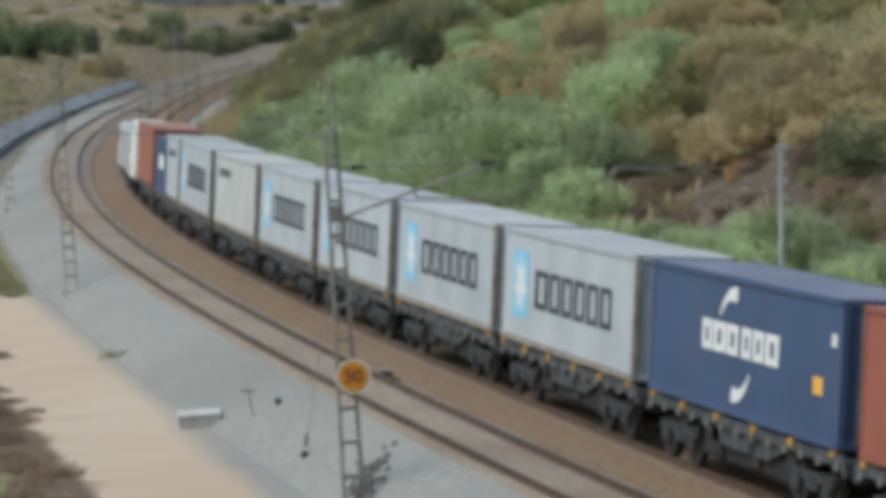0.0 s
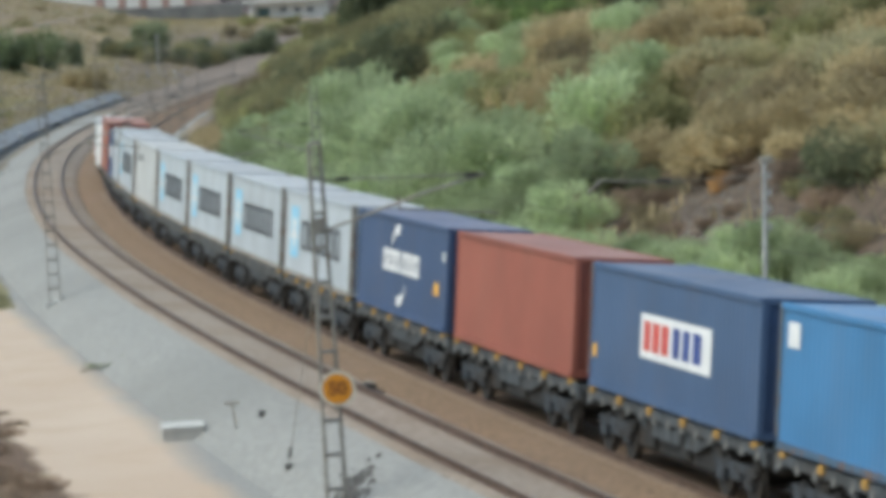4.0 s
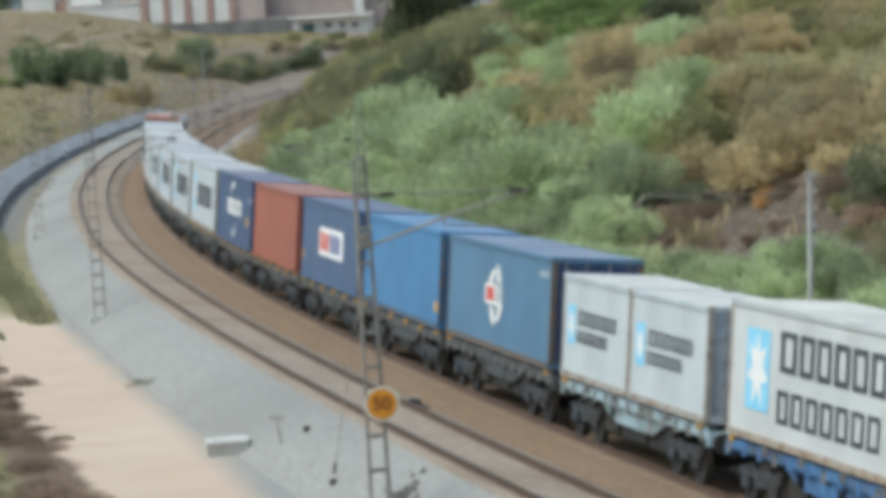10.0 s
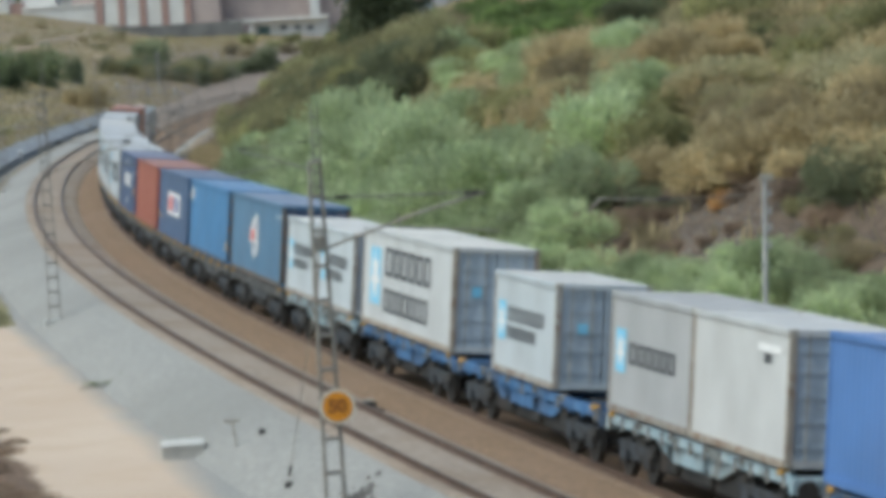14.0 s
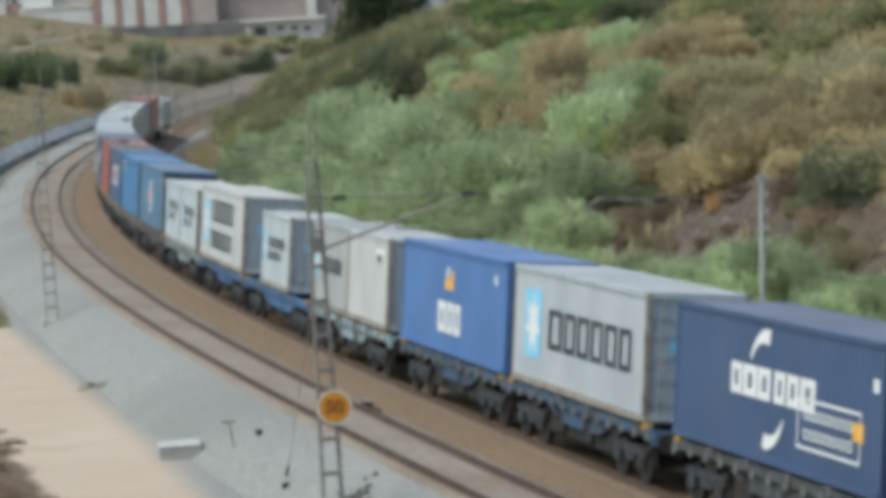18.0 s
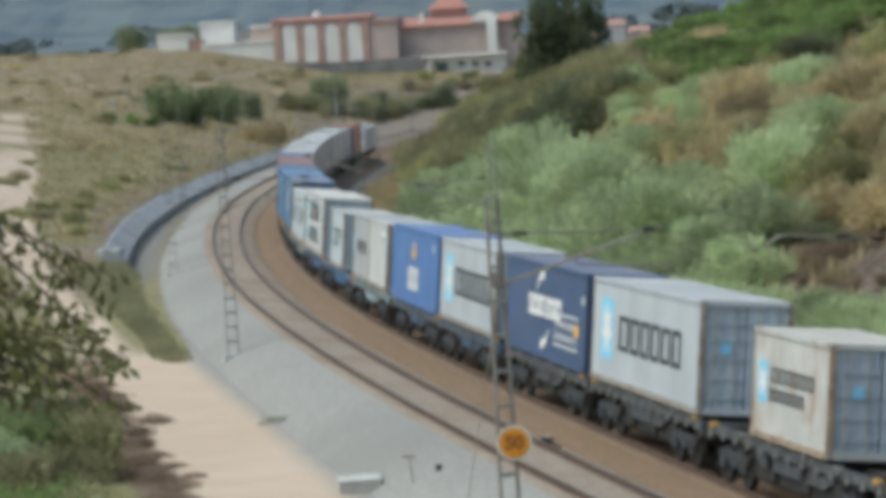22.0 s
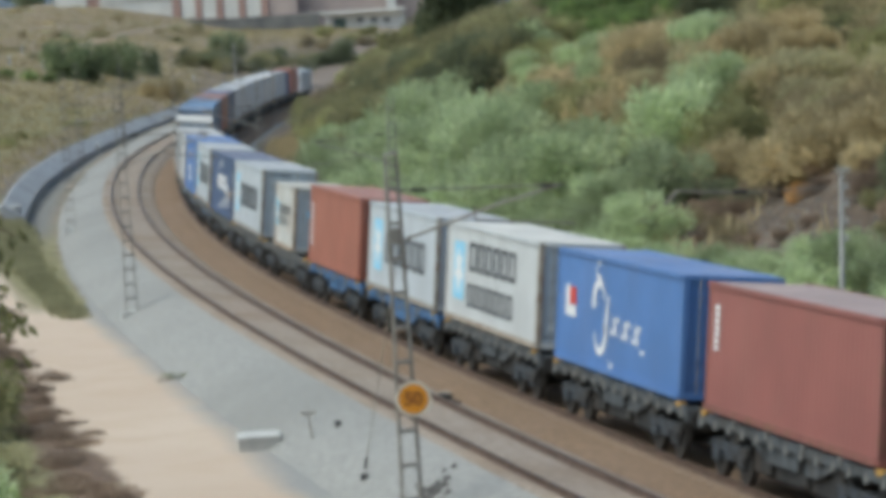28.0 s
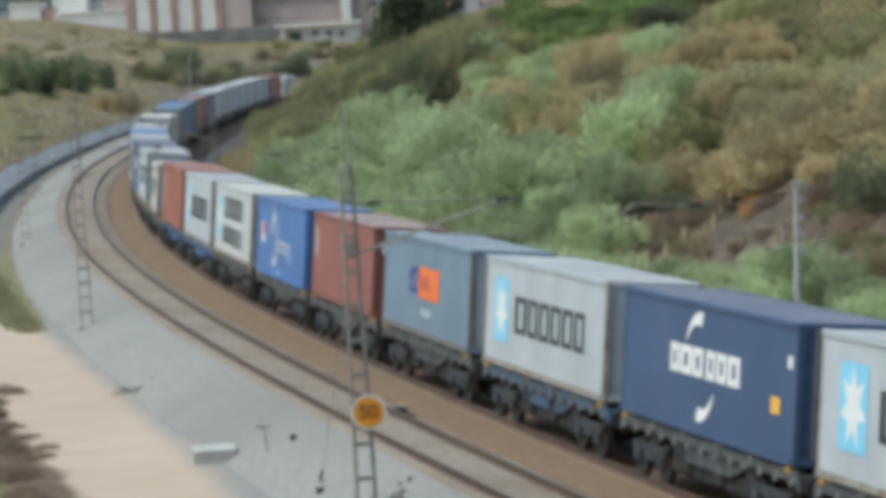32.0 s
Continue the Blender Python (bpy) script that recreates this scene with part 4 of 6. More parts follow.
def wagon(length, colour, amber=False):
    """A skeleton container wagon: solebars, cross beams, bogies, buffers, pins."""
    label = "grimy %s skeleton container wagon on two bogies" % ("blue" if colour is BLUEM else "pale blue" if colour is PALEM else "dull blue" if colour is DULLM else "dark grey")
    t = thing("container_wagon", label, "railway wagon", "wagons of the train")
    f = length / 2
    for sx in (-1, 1):
        def sole():
            bm = box(bmesh.new(), sx * 1.12 - 0.05, sx * 1.12 + 0.05, -f + 0.35, f - 0.35, 1.12, 1.36, bev=0.02)
            return bm
        part("solebar", cached(("solebar", length, sx, colour.name), sole, colour), None, t)
        for i in range(13):
            def bracket():
                bm = box(bmesh.new(), sx * 1.17 - 0.03, sx * 1.17 + 0.03, -0.09, 0.09, 1.04, 1.33, bev=0.012)
                return bm
            part("bracket", cached(("bracket", sx, colour is BLUEM and i % 3 > 0), bracket, BLUEM if colour is BLUEM and i % 3 > 0 else HANGER), None, t, "", Matrix.Translation((0, -f + 0.6 + i * (length - 1.2) / 12, 0)))

        def fish():
            bm = bmesh.new()
            pts = [(-f + 3.6, 1.12), (f - 3.6, 1.12), (f - 4.9, 0.72), (-f + 4.9, 0.72)]
            for x in (sx * 0.95, sx * 1.05):
                vs = [bm.verts.new((x, a, b)) for a, b in pts]
                bm.faces.new(vs)
            bm.verts.ensure_lookup_table()
            for i in range(4):
                bm.faces.new((bm.verts[i], bm.verts[(i + 1) % 4], bm.verts[4 + (i + 1) % 4], bm.verts[4 + i]))
            return bm
        # dark filler between the bogies: rough rigging plus the shade below the wagon
        part("brake_rigging", cached(("brake_rigging", length, sx), lambda: boxm(sx * 0.7 - 0.2, sx * 0.7 + 0.2, -f + 3.6, f - 3.6, 0.32, 0.9, bev=0.08), DARKM), None, t)
        part("truss_sill", cached(("truss_sill", length, sx, colour.name), fish, colour), None, t)
    for k in range(7):
        y = -f + 0.55 + k * (length - 1.1) / 6
        part("cross_beam", cached(("cross_beam", colour.name), lambda: boxm(-1.1, 1.1, -0.11, 0.11, 1.05, 1.3), colour), None, t, "", Matrix.Translation((0, y, 0)))
    part("centre_sill", cached(("centre_sill", length), lambda: boxm(-0.25, 0.25, -f + 0.3, f - 0.3, 0.85, 1.25, bev=0.02), DARKM), None, t)
    for sy in (-1, 1):
        part("headstock", cached(("headstock", sy, length, colour.name), lambda: boxm(-1.15, 1.15, min(sy * (f - 0.2), sy * (f - 0.4)), max(sy * (f - 0.2), sy * (f - 0.4)), 0.95, 1.28, bev=0.02), colour), None, t)
        for sx in (-0.87, 0.87):
            def buf():
                bm = tube(bmesh.new(), (sx, sy * (f - 0.25), 1.05), (sx, sy * (f - 0.02), 1.05), 0.11)
                tube(bm, (sx, sy * (f - 0.03), 1.05), (sx, sy * (f + 0.02), 1.05), 0.23, 0.22, 12)
                return bm
            part("buffer", cached(("buffer", sx, sy, length), buf, DARKM), None, t)
        bogie(t, sy * (f - 2.3))
        for sx in (-1, 1):
            part("container_pin", cached(("container_pin", sx), lambda: boxm(sx * 1.13 - 0.1, sx * 1.13 + 0.1, -0.14, 0.14, 1.28, 1.415, bev=0.02), PIN), None, t, "dirty amber container pin", Matrix.Translation((0, sy * (f - 0.78), 0)))
    for y in (-f * 0.52, -f * 0.17, f * 0.2, f * 0.55):
        part("load_lug", cached(("load_lug", amber), lambda: boxm(-1.24, -1.05, -0.12, 0.12, 1.2, 1.4, bev=0.03), PIN if amber else HANGER), None, t, "dirty amber lug" if amber else "dusty steel lug", Matrix.Translation((0, y, 0)))
        part("brake_hanger", cached(("brake_hanger",), lambda: boxm(-1.05, -0.8, -0.3, 0.3, 0.42, 1.12, bev=0.06), DARKM), None, t, "", Matrix.Translation((0, y + 0.4, 0)))
    bm = box(bmesh.new(), -0.9, -0.45, -0.5, 0.5, 0.6, 0.98, bev=0.05)
    tube(bm, (0.6, -0.7, 0.75), (0.6, 0.6, 0.75), 0.2, None, 10)
    part("brake_gear", bm, DARKM, t)
    return t


def locomotive():
    t = thing("electric_locomotive", "pale grey and white electric locomotive with red band and pantograph", "locomotive")
    grey, white, dark = paint("locomotive_grey", (0.40, 0.42, 0.42)), paint("locomotive_white", (0.72, 0.72, 0.7)), mat("dark_glass", (0.02, 0.025, 0.03), (0.03, 0.035, 0.04), 0.15)
    f = 9.2

    def shell(y0, y1, nose):
        bm = box(bmesh.new(), -1.45, 1.45, y0, y1, 1.1, 3.75, bev=0.18)
        for v in bm.verts:
            if v.co.z > 3 and nose and abs(v.co.y - nose) < 0.6:
                v.co.y -= 0.7 * (1 if nose > 0 else -1)
        return bm
    part("body", shell(-f + 2.2, f - 2.2, 0), grey, t)
    for s in (-1, 1):
        part("cab", shell(min(s * (f - 2.19), s * f), max(s * (f - 2.19), s * f), s * f), white, t, "white driver's cab")
        part("red_band", boxm(-1.46, 1.46, min(s * (f - 1.9), s * (f - 0.9)), max(s * (f - 1.9), s * (f - 0.9)), 1.5, 1.9), REDP, t)
        part("windscreen", boxm(-1.1, 1.1, s * (f - 0.45) - 0.06, s * (f - 0.45) + 0.06, 2.6, 3.3), dark, t)
        for sx in (-1, 1):
            part("side_window", boxm(sx * 1.46 - 0.01, sx * 1.46 + 0.01, s * (f - 1.3) - 0.35, s * (f - 1.3) + 0.35, 2.5, 3.2), dark, t)
            part("buffer", tubem((sx * 0.87, s * f, 1.05), (sx * 0.87, s * (f + 0.5), 1.05), 0.12, 0.2), DARKM, t)
        bogie(t, s * 4.8)
        bm = tube(bmesh.new(), (-0.5, s * 5.5, 3.85), (-0.45, s * 4.2, 4.6), 0.04)
        tube(bm, (0.5, s * 5.5, 3.85), (0.45, s * 4.2, 4.6), 0.04)
        if s < 0:
            tube(bm, (-0.4, s * 4.2, 4.6), (-0.4, s * 5.4, 5.75), 0.03)
            tube(bm, (0.4, s * 4.2, 4.6), (0.4, s * 5.4, 5.75), 0.03)
            tube(bm, (-0.85, s * 5.4, 5.78), (0.85, s * 5.4, 5.78), 0.05)
        part("pantograph", bm, GALV, t)
    part("roof_equipment", boxm(-0.9, 0.9, -3.2, 3.2, 3.74, 4.0, bev=0.05), white, t)
    part("skirt", boxm(-1.3, 1.3, -f + 0.3, f - 0.3, 0.75, 1.12), DARKM, t)
    return t


HC = 2.9
# rear chainage at the start, length, height, colour, style, door colour
TRAIN = [
    (88.3, 12.19, HC, "orange", "none", ""), (80.1, 6.06, 2.59, "navy", "bluebox", ""), (73.7, 6.06, HC, "silver", "plain", "door"),
    (60.43, 12.19, HC, "silver", "m", "door"), (46.42, 12.19, HC, "pale", "plain", "door"), (32.91, 12.19, HC, "silver", "m", "door"), (19.52, 12.19, HC, "silver", "m", "door"),
    (6.05, 12.19, HC, "silver", "m", "door"), (-7.16, 12.19, HC, "silver", "m", "door"), (-20.66, 12.19, HC, "navy", "arcs", ""), (-33.75, 11.96, HC, "red", "none", ""),
    (-47.21, 11.97, HC, "navy2", "bar_panel", "navy"), (-60.54, 12.19, HC, "azure", "azure", ""), (-73.87, 12.19, HC, "dusty", "globe", "navy"), (-81.16, 6.06, 2.59, "chalk", "ms", "cream"),
    (-87.35, 6.06, 2.59, "chalk", "ms", "door"), (-101.11, 12.19, HC, "cream", "ms", "door"), (-111.85, 6.06, 2.59, "chalk", "ms", "door"), (-122.6, 6.06, 2.75, "grey", "mlow", "door"), (-128.7, 6.06, 2.75, "pale", "blank", "door"),
    (-143.02, 12.19, HC, "royal", "flag", ""), (-155.15, 11.37, HC, "silver", "m", "door"), (-169.53, 12.19, HC, "navy", "arcs_frame", ""), (-182.62, 12.19, HC, "silver", "m", "door"),
    (-193.64, 6.06, 2.59, "rusty", "ms", "door"), (-210.59, 12.19, HC, "orange", "column", ""), (-224.72, 12.19, HC, "silver", "m", "door"), (-238.53, 12.19, HC, "cream", "ms", "door"),
    (-252.5, 11.8, HC, "royal", "script", ""), (-265.9, 11.45, HC, "maroon", "short_column", ""), (-279.96, 12.19, HC, "slate", "squares", "door"), (-293.99, 12.19, HC, "silver", "m", "door"),
    (-307.77, 12.19, HC, "navy", "arcs", ""), (-321.3, 12.19, HC, "silver", "m", "door"),
]


def run(t):
    """Metres that the train has gone after t seconds: it gathers speed."""
    return 7.60218 * t - 0.0245010 * t ** 2 + 0.00374272 * t ** 3 - 4.79570e-05 * t ** 4


RIDES = []


def make_train():
    mids = []
    for i, (s, L, H, colour, style, doors) in enumerate(TRAIN):
        RIDES.append((container(L, H, colour, style, doors), s + L / 2, FLOOR, L * 0.33))
        mids.append(s + L / 2)
    # one wagon under each long container; the short pairs share one
    decks = [((TRAIN[i][0] + TRAIN[i][1] / 2), 13.1) for i in range(len(TRAIN)) if TRAIN[i][1] > 8]
    decks += [((80.1 + 6.06 + 73.7) / 2, 13.1), (-81.2, 13.0), (-108.8, 14.6), (-122.6, 13.1), (-190.6, 14.6)]
    for mid, L in sorted(decks):
        blue, dull = -225 < mid < -195 or -110 < mid < -90, -160 < mid < -135 or -300 < mid < -280
        pale = -90 < mid < -75 or -126 < mid < -119
        RIDES.append((wagon(L, BLUEM if blue else PALEM if pale else DULLM if dull else GREYM, -60 < mid < 0), mid, 0.0, L * 0.33))
    RIDES.append((locomotive(), 111.0, 0.0, 6.0))


make_train()


def ride_pose(u, z, half):
    """Two points on the track set the heading of a rigid body."""
    a, b = on_track(u - half, 0, z).translation, on_track(u + half, 0, z).translation
    mid, d = (a + b) / 2, b - a
    return Matrix.Translation(mid) @ Matrix.Rotation(-math.atan2(d.x, d.y), 4, "Z") @ Matrix.Rotation(float(cant(u)), 4, "Y")


# ---- vegetation ----
def leaf_material(name, c1, c2, island=0.2):
    m = mat(name, c1, c2, 0.7, 0, 0.35, 0, None, 0.1, island, 0.5, 0.3)
    nt = m.node_tree
    bs, out = nt.nodes["Principled BSDF"], nt.nodes["Material Output"]
    tr, mx = nt.nodes.new("ShaderNodeBsdfTranslucent"), nt.nodes.new("ShaderNodeMixShader")
    mx.inputs[0].default_value = 0.45
    nt.links.new(bs.inputs["Base Color"].links[0].from_socket, tr.inputs["Color"])
    nt.links.new(bs.outputs[0], mx.inputs[1])
    nt.links.new(tr.outputs[0], mx.inputs[2])
    nt.links.new(mx.outputs[0], out.inputs["Surface"])
    return m


LEAF = {
    "cane": leaf_material("grey_green_leaves", (0.385, 0.455, 0.25), (0.535, 0.605, 0.36)), "umber": leaf_material("dark_olive_brown_leaves", (0.238, 0.227, 0.113), (0.362, 0.335, 0.178)), "olive": leaf_material("yellow_green_leaves", (0.286, 0.286, 0.130), (0.421, 0.405, 0.194)),
    "dry": leaf_material("dry_brown_leaves", (0.400, 0.329, 0.178), (0.551, 0.459, 0.270)), "dark": leaf_material("dark_green_leaves", (0.135, 0.151, 0.086), (0.211, 0.227, 0.127)),
    "mid": leaf_material("mid_green_leaves", (0.165, 0.205, 0.10), (0.24, 0.285, 0.15)), "green": leaf_material("fresh_green_leaves", (0.19, 0.25, 0.09), (0.29, 0.355, 0.145)), "grey": leaf_material("grey_brown_twigs", (0.232, 0.194, 0.113), (0.340, 0.286, 0.173)),
    "rust": leaf_material("rust_brown_stalks", (0.25, 0.185, 0.13), (0.375, 0.28, 0.205)), "hang": leaf_material("dull_olive_long_leaves", (0.125, 0.13, 0.045), (0.215, 0.21, 0.085)),
    # the broad leaves are lightened to put haze on the far trees
    "verge": leaf_material("dull_olive_grass", (0.30, 0.25, 0.13), (0.42, 0.35, 0.195)), "broad": leaf_material("hazy_green_broad_leaves", (0.17, 0.195, 0.11), (0.255, 0.285, 0.17)), "vine": leaf_material("vine_green_leaves", (0.16, 0.23, 0.075), (0.25, 0.325, 0.115)),
    "wedge": leaf_material("dull_green_grass", (0.225, 0.215, 0.118), (0.325, 0.305, 0.178)), "amber": leaf_material("orange_brown_leaves", (0.40, 0.24, 0.09), (0.53, 0.33, 0.14)),
    "pine": leaf_material("blackish_green_leaves", (0.095, 0.115, 0.06), (0.16, 0.185, 0.1)),
    "tan": leaf_material("pale_tan_olive_leaves", (0.40, 0.375, 0.215), (0.53, 0.49, 0.295)),
}


def crown_mesh(name, rng, r, h, leaves, ll, lw, material, upright=0.0, clumps=14, low=0.1):
    """Leaves round many small clumps in a lumpy, open crown."""
    cs = []
    for _ in range(clumps):
        a, q, zz = rng.uniform(0, 6.283), r * math.sqrt(rng.random()) * 0.8, low + (1 - low) * rng.random()
        k = math.sin(math.pi * min(1, 0.25 + 0.75 * (1 - zz) + 0.1)) ** 0.5 if zz > 0.3 else 0.9
        cs.append((q * k * math.cos(a), q * k * math.sin(a), h * (zz * (0.92 - 0.35 * (q / r) ** 2)), r * rng.uniform(0.22, 0.42)))
    vs, fs = [], []
    for i in range(leaves):
        cx, cy, cz, cr = cs[rng.randrange(clumps)]
        d = Vector((rng.gauss(0, 1), rng.gauss(0, 1), rng.gauss(0, 0.85))).normalized()
        p = Vector((cx, cy, max(0.05, cz))) + d * cr * rng.uniform(0.55, 1.05)
        p.z = max(p.z, 0.03)
        out = (d * (1 - upright) + Vector((d.x * 0.35, d.y * 0.35, 1)) * upright + Vector((rng.gauss(0, 0.3), rng.gauss(0, 0.3), rng.gauss(0, 0.3)))).normalized()
        side = out.cross(Vector((rng.gauss(0, 1), rng.gauss(0, 1), rng.gauss(0, 1)))).normalized() * lw * rng.uniform(0.6, 1.2)
        l = ll * rng.uniform(0.6, 1.3)
        n = len(vs)
        bend = Vector((0, 0, -0.25 * l))
        vs += [p - side * 0.4, p + side * 0.4, p + out * l * 0.55 + side, p + out * l * 0.55 - side, p + out * l + bend]
        fs += [(n, n + 1, n + 2, n + 3), (n + 3, n + 2, n + 4)]
    me = bpy.data.meshes.new(name)
    me.from_pydata(vs, [], fs)
    me.materials.append(material)
    return me


def stems_mesh(rng, r, h, n, thick):
    """Several bent stems that rise from one stump."""
    bm = bmesh.new()
    ring = lambda c, w: [bm.verts.new((c[0] + w * math.cos(a), c[1] + w * math.sin(a), c[2])) for a in (0, 2.1, 4.2)]
    root = ring((0, 0, -0.2), thick * 1.6)
    for i in range(n):
        a, q = rng.uniform(0, 6.283), rng.uniform(0.15, 0.75) * r
        prev = root
        for c, w in (((q * 0.35 * math.cos(a), q * 0.35 * math.sin(a), h * 0.4), thick * 0.7), ((q * math.cos(a), q * math.sin(a), h * rng.uniform(0.6, 0.85)), thick * 0.25)):
            cur = ring(c, w)
            for k in range(3):
                bm.faces.new((prev[k], prev[(k + 1) % 3], cur[(k + 1) % 3], cur[k]))
            prev = cur
    me = bpy.data.meshes.new("stems")
    bm.to_mesh(me)
    bm.free()
    me.materials.append(BARK)
    return me


PLANTS = {}


def proto(kind, key, name, label, category, r, h, leaves, ll, lw, upright, clumps, n=3):
    """A few shapes of each plant, as meshes to share."""
    for i in range(n):
        rng = random.Random(hash((len(PLANTS), i)) % 9973)
        PLANTS.setdefault(kind, []).append((name, label, category, crown_mesh("crown", rng, r, h, leaves, ll, lw, LEAF[key], upright, clumps), stems_mesh(rng, r, h, 6, 0.03 + 0.012 * h)))


proto("cane", "cane", "cane_thicket", "tall grey-green cane thicket on the cutting slope", "bush", 2.6, 3.4, 4200, 0.5, 0.045, 0.72, 22, 4)
proto("olive", "olive", "scrub_bush", "yellow-green scrub bush on the cutting slope", "bush", 2.2, 2.0, 3400, 0.24, 0.055, 0.35, 22)
proto("dry", "dry", "dry_bush", "dry brown scrub bush on the cutting slope", "bush", 2.0, 1.3, 3000, 0.28, 0.04, 0.5, 20)
proto("tan", "tan", "pale_scrub_bush", "pale tan and olive scrub bush on the slope", "bush", 2.2, 1.9, 3200, 0.26, 0.045, 0.45, 22)
proto("umber", "umber", "dull_scrub_bush", "dull olive-brown dense scrub bush on the slope", "bush", 2.3, 2.4, 3400, 0.24, 0.05, 0.3, 24)
proto("dark", "dark", "dark_shrub", "dense dark green shrub on the slope", "bush", 2.4, 2.8, 3600, 0.22, 0.06, 0.2, 24)
proto("green", "green", "green_shrub", "fresh green leafy shrub", "bush", 2.0, 2.6, 3600, 0.28, 0.055, 0.4, 22)
proto("grey", "grey", "bare_scrub", "grey-brown twiggy scrub on the slope", "bush", 2.4, 2.2, 3000, 0.36, 0.03, 0.4, 22)
proto("rust", "rust", "dried_weed", "dried rust-brown weed clump beside the sandy path", "weed", 1.1, 0.55, 900, 0.42, 0.022, 0.2, 14)
proto("rusty", "rust", "rust_brown_scrub", "rust-brown scrub bush on the cutting slope", "bush", 2.0, 1.4, 2600, 0.26, 0.04, 0.5, 20)
proto("tree", "broad", "tree", "dark green broadleaf tree", "tree", 4.0, 6.5, 6000, 0.36, 0.11, 0.1, 40)
proto("brow", "pine", "tree", "dense dark green tree at the brow of the cutting", "tree", 3.6, 6.5, 10500, 0.34, 0.1, 0.15, 46, 1)
proto("amber", "amber", "orange_scrub", "small orange-brown scrub bush on the scar", "bush", 1.6, 1.2, 1800, 0.24, 0.04, 0.4, 14, 1)
proto("vine", "vine", "vine", "green vine in a row on the terrace", "vine", 2.0, 2.4, 2200, 0.3, 0.075, 0.3, 16)
proto("bright", "mid", "tree", "round green broadleaf tree at the field edge", "tree", 4.0, 6.0, 6000, 0.36, 0.11, 0.1, 40)


def plant(kind, u, o, k=1.0, rng=random, kz=None, label=""):
    name, lab, cat, crown, stems = PLANTS[kind][rng.randrange(len(PLANTS[kind]))]
    t = thing(name, label or lab, cat, cat + "s on the slopes", "", Matrix.Translation(spot(u, o, -0.08)) @ Matrix.Rotation(rng.uniform(0, 6.28), 4, "Z"))
    t.scale = (k, k, kz or k * rng.uniform(0.85, 1.15))
    part("woody_base" if cat != "tree" else "trunk", stems, None, t)
    part("crown", crown, None, t)
    return t


BARE = (27.2, 30.1, 32.4)  # bare strips between the vine rows


def make_plants():
    rng = random.Random(7)
